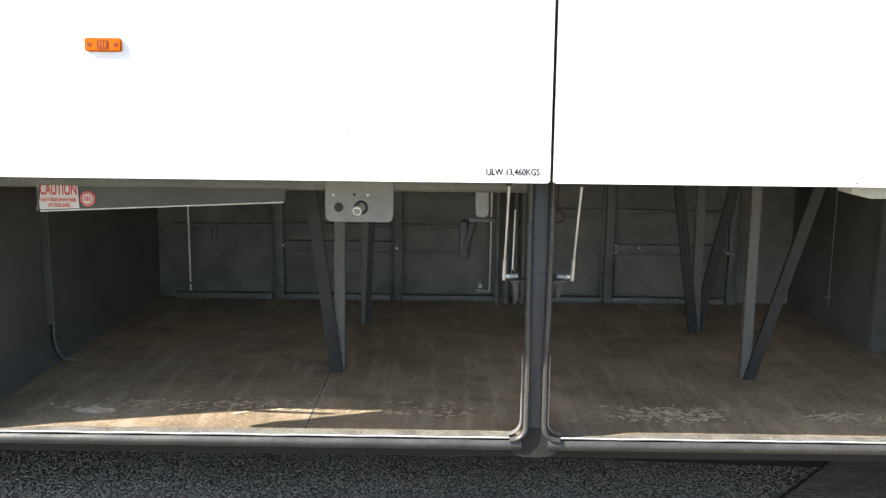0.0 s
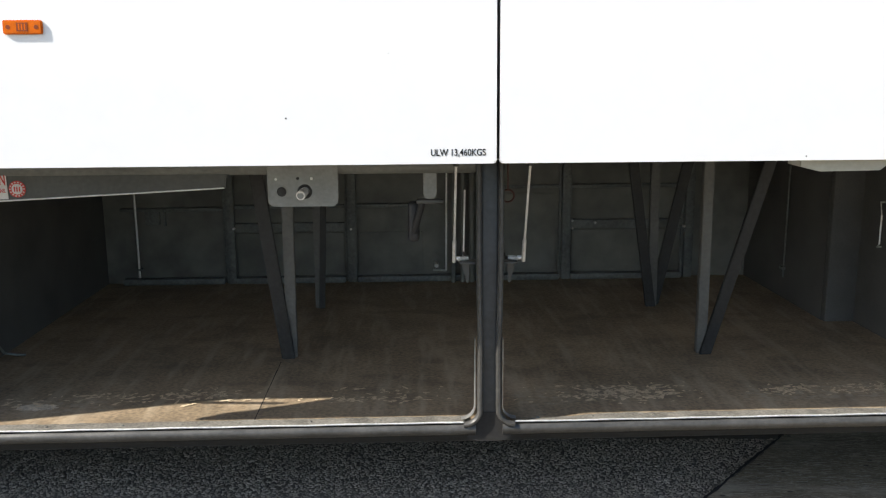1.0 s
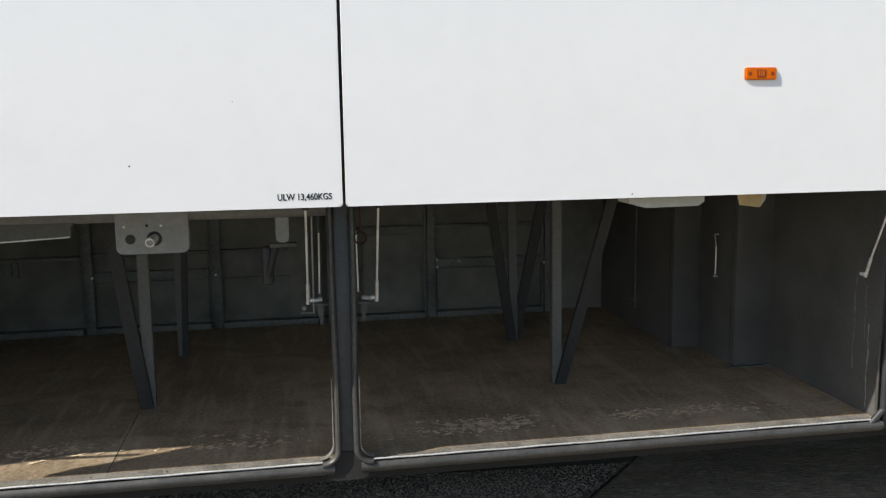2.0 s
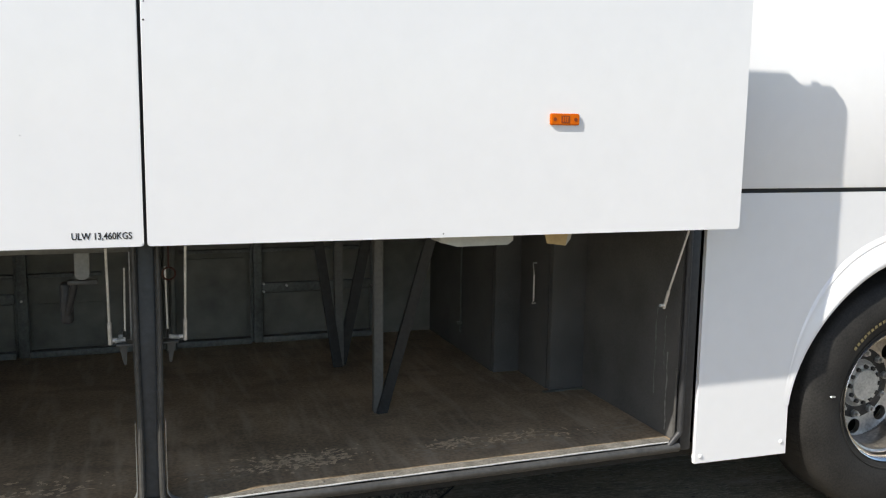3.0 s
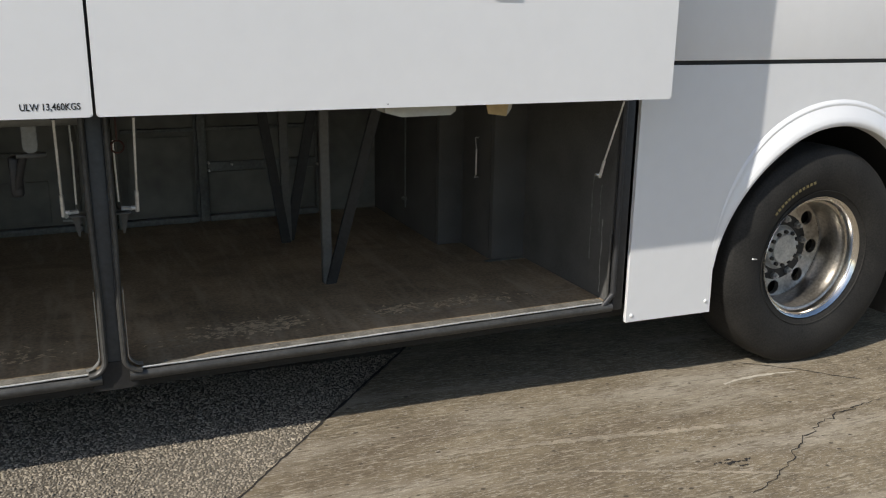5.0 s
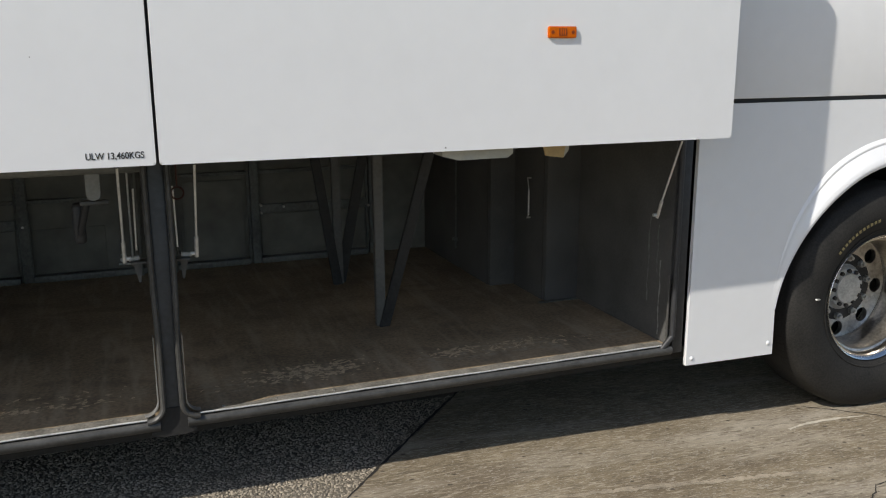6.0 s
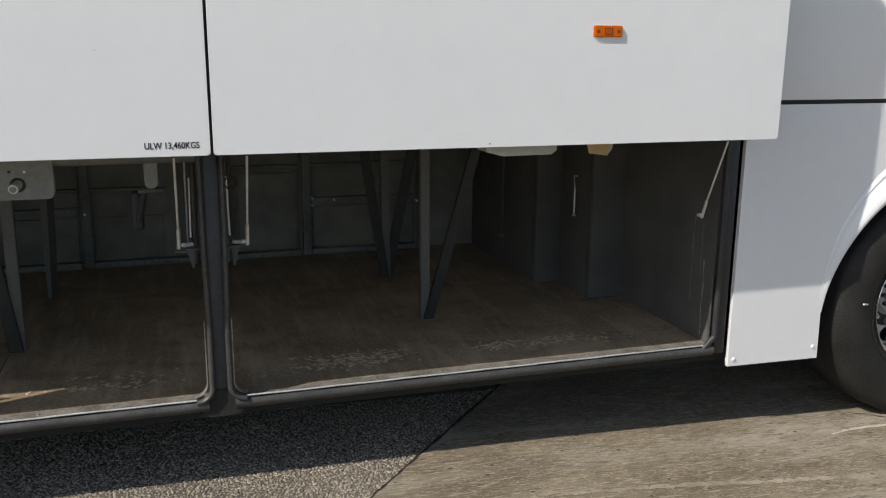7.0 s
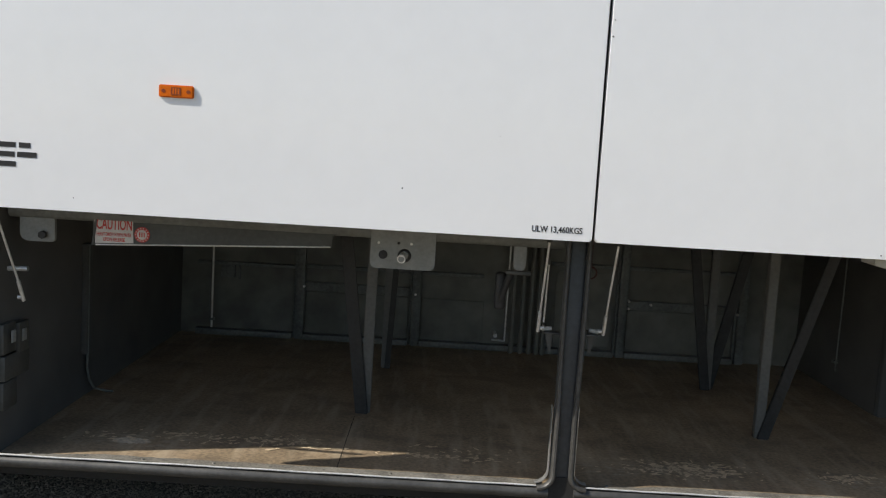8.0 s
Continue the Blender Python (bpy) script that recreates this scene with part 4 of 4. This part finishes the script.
bm.faces.new(ring)
part("mark", bm, CHALK, spot, "", False)


# Luggage doors, raised clear of the openings
def luggage_door(x0, x1, label, notch):
    door = thing("luggage_hatch", label, "luggage hatch", (0, 0, 0), "luggage hatches")
    top = 2.532
    if notch:
        out = round_rect(x0, x1, DOOR_Z, top - 0.025, (0.008, 0.006, 0.05, 0.0))
        out = [p for p in out if p != (x0, top - 0.025)] + [(x1 - 0.19, top - 0.025), (x1 - 0.26, top + 0.02), (x0, top + 0.02)]
    else:
        out = round_rect(x0, x1, DOOR_Z, top + 0.02, (0.006, 0.008, 0.0, 0.0))
    bm = slab(bmesh.new(), out, DOOR_Y, DOOR_Y + 0.022)
    front = min(bm.faces, key=lambda f: f.calc_center_median().y)
    bmesh.ops.bevel(bm, geom=list(front.edges), offset=0.005, segments=3, affect="EDGES")
    part("panel", bm, PAINT, door, "glossy white painted outer panel")
    part("inner_frame", B(x0 + 0.03, x1 - 0.03, DOOR_Y + 0.022, DOOR_Y + 0.042, DOOR_Z + 0.03, DOOR_Z + 0.09, bevel=0.004), HEADER, door)
    for x in (x0 + 0.05, x1 - 0.09):
        part("inner_frame", B(x, x + 0.04, DOOR_Y + 0.022, DOOR_Y + 0.042, DOOR_Z + 0.092, top - 0.06, bevel=0.004), HEADER, door)
    return door


def marker_lamp(door, x, z):
    """A flat amber side marker with two screws and a moulded middle."""
    bm = slab(bmesh.new(), round_rect(x - 0.053, x + 0.053, z - 0.019, z + 0.019, (0.006,) * 4, 4), DOOR_Y - 0.0095, DOOR_Y - 0.0005)
    front = min(bm.faces, key=lambda f: f.calc_center_median().y)
    bmesh.ops.bevel(bm, geom=list(front.edges), offset=0.003, segments=2, affect="EDGES")
    for s in (-1, 1):
        rod(bm, (x + s * 0.038, DOOR_Y - 0.0092, z), (x + s * 0.038, DOOR_Y - 0.0105, z), 0.006, None, 12, 1)
    box(bm, x - 0.015, x + 0.015, DOOR_Y - 0.0108, DOOR_Y - 0.009, z - 0.011, z + 0.012, mi=1)
    for k in range(3):
        box(bm, x - 0.010 + k * 0.008, x - 0.006 + k * 0.008, DOOR_Y - 0.0112, DOOR_Y - 0.0105, z - 0.008, z + 0.009, mi=0)
    part("marker_lamp", bm, [AMBER, AMBER_DARK], door, "amber plastic side marker lamp")


left_door = luggage_door(-1.97, -0.0045, "raised white luggage hatch with amber marker lamp and weight lettering", False)
right_door = luggage_door(0.0045, DOOR_R, "raised white luggage hatch with amber marker lamp", True)
# Added strip behind the hatches: keeps the gap black by blocking light.
part("gap_blocker", B(-0.03, 0.03, DOOR_Y + 0.0425, DOOR_Y + 0.05, DOOR_Z + 0.01, 2.5), RUBBER, left_door, "added black strip that stops light showing through the gap")
# Unseen panel added as a sun blocker; its cut-out outlines the floor's sun patch.
sun_mask = thing("luggage_hatch", "unseen added white panel, cut to shape the sun patch on the bay floor", "luggage hatch", (0, 0, 0), "luggage hatches")
part("panel", slab(bmesh.new(), [(-4.2, DOOR_Z), (-2.715, DOOR_Z), (-2.495, 1.785), (-2.47, 1.835), (-2.40, 1.856), (-1.976, 1.85), (-1.976, 2.56), (-4.2, 2.56)], DOOR_Y, DOOR_Y + 0.022), PAINT, sun_mask)
# Added bar, only there to cast the dark band across the sun patch.
part("shade_bar", bar(bmesh.new(), (-2.50, DOOR_Y + 0.034, 1.765), (-2.02, DOOR_Y + 0.034, 1.625), 0.03, 0.008), HEADER, sun_mask)
part("pull_handle", slab(bmesh.new(), [(0.905, 1.328), (0.965, 1.312), (1.145, 1.314), (1.165, 1.328), (1.165, 1.385), (0.905, 1.385)], DOOR_Y + 0.0425, -0.125), CREAM, right_door, "cream moulded pull under the hatch's lower edge")
part("strap", slab(bmesh.new(), [(1.318, 1.306), (1.390, 1.296), (1.405, 1.385), (1.296, 1.385)], -0.164, -0.158), CARD, right_door, "tan webbing strap hanging below the hatch")
part("strap_fold", slab(bmesh.new(), [(1.390, 1.296), (1.410, 1.322), (1.420, 1.385), (1.4055, 1.385)], -0.163, -0.140), CREAM, right_door)
part("strap_anchor", B(1.29, 1.42, DOOR_Y + 0.0425, -0.135, 1.3855, 1.40, bevel=0.003), HEADER, right_door)
for x, z, r in ((-0.603, 1.483, 0.0024), (-1.62, 1.392, 0.0018), (-0.31, 1.66, 0.0014)):
    part("paint_chip", rod(bmesh.new(), (x, DOOR_Y - 0.0002, z), (x, DOOR_Y - 0.0011, z), r, r * 0.7, 9), CRACK, left_door)
for x, z, r in ((0.012, 1.98, 0.003), (0.014, 2.03, 0.002), (0.9, 1.362, 0.0025)):
    part("paint_chip", rod(bmesh.new(), (x, DOOR_Y - 0.0002, z), (x, DOOR_Y - 0.0011, z), r, r * 0.7, 9), HEADER, right_door)
marker_lamp(left_door, -1.308, 1.736)
marker_lamp(right_door, 1.318, 1.731)
words("weight_lettering", "ULW 13,460KGS", 0.027, BLACK, left_door, -0.194, DOOR_Y - 0.0006, 1.3735, 0.158, "small black capital letters and figures")
for z, spans in ((1.536, ((-1.955, -1.93), (-1.915, -1.800), (-1.790, -1.754))), (1.507, ((-1.955, -1.90), (-1.889, -1.803), (-1.795, -1.735))), (1.477, ((-1.955, -1.91), (-1.897, -1.799)))):
    for xa, xb in spans:
        part("lettering_bar", B(xa, xb, DOOR_Y - 0.0012, DOOR_Y - 0.0004, z + 0.001, z + 0.017), BLACK, left_door)
# the tail of a large painted script
bm = bmesh.new()
last = None
for i in range(25):
    u = i / 24
    a = radians(170 + 150 * u)
    r = 0.055 + 0.05 * u
    c = Vector((0.90 + r * math.cos(a), 0, 2.235 + r * 0.62 * math.sin(a)))
    w = 0.011 * (1 - u) ** 0.7 + 0.003
    d = Vector((math.cos(a), 0, math.sin(a))) * w
    v = [bm.verts.new((p.x, DOOR_Y - 0.0008, p.z)) for p in (c - d, c + d)]
    if last:
        bm.faces.new((last[0], last[1], v[1], v[0]))
    last = v
part("script_stroke", bm, BLACK, right_door, "curling black painted script stroke", False)


def gas_strut(x, door_x, label, foot_y=0.06):
    strut = thing("gas_strut", label, "gas strut", (x, foot_y, 1.007), "gas struts")
    way = Vector((door_x - x, DOOR_Y + 0.042 - foot_y, 0.62))
    part("end_fitting", rod(bmesh.new(), (0, 0, -0.012), way * 0.10, 0.0068), BRIGHT, strut, "pale crimped end")
    part("rod", rod(bmesh.new(), way * 0.10, way * 0.52, 0.0042), BRIGHT, strut)
    part("cylinder", rod(bmesh.new(), way * 0.52, way, 0.010), RUBBER, strut)
    part("ball_stud", rod(bmesh.new(), (0.02 if x < 1.5 and x < 0 and x > -1.5 else -0.02, 0, 0.0), (0, 0, 0), 0.007), BRIGHT, strut)


gas_strut(-0.113, -0.113, "bright gas strut between the post and the raised door")
gas_strut(0.117, 0.117, "bright gas strut between the post and the raised door")
gas_strut(1.960, 1.955, "bright gas strut between the jamb and the raised door")
gas_strut(-1.925, -1.985, "bright gas strut between the jamb and the raised door")
# Added, out of view: carries the sun-blocking panel.
gas_strut(-2.64, -2.64, "unseen added gas strut that holds up the sun-shaping panel", 0.006)
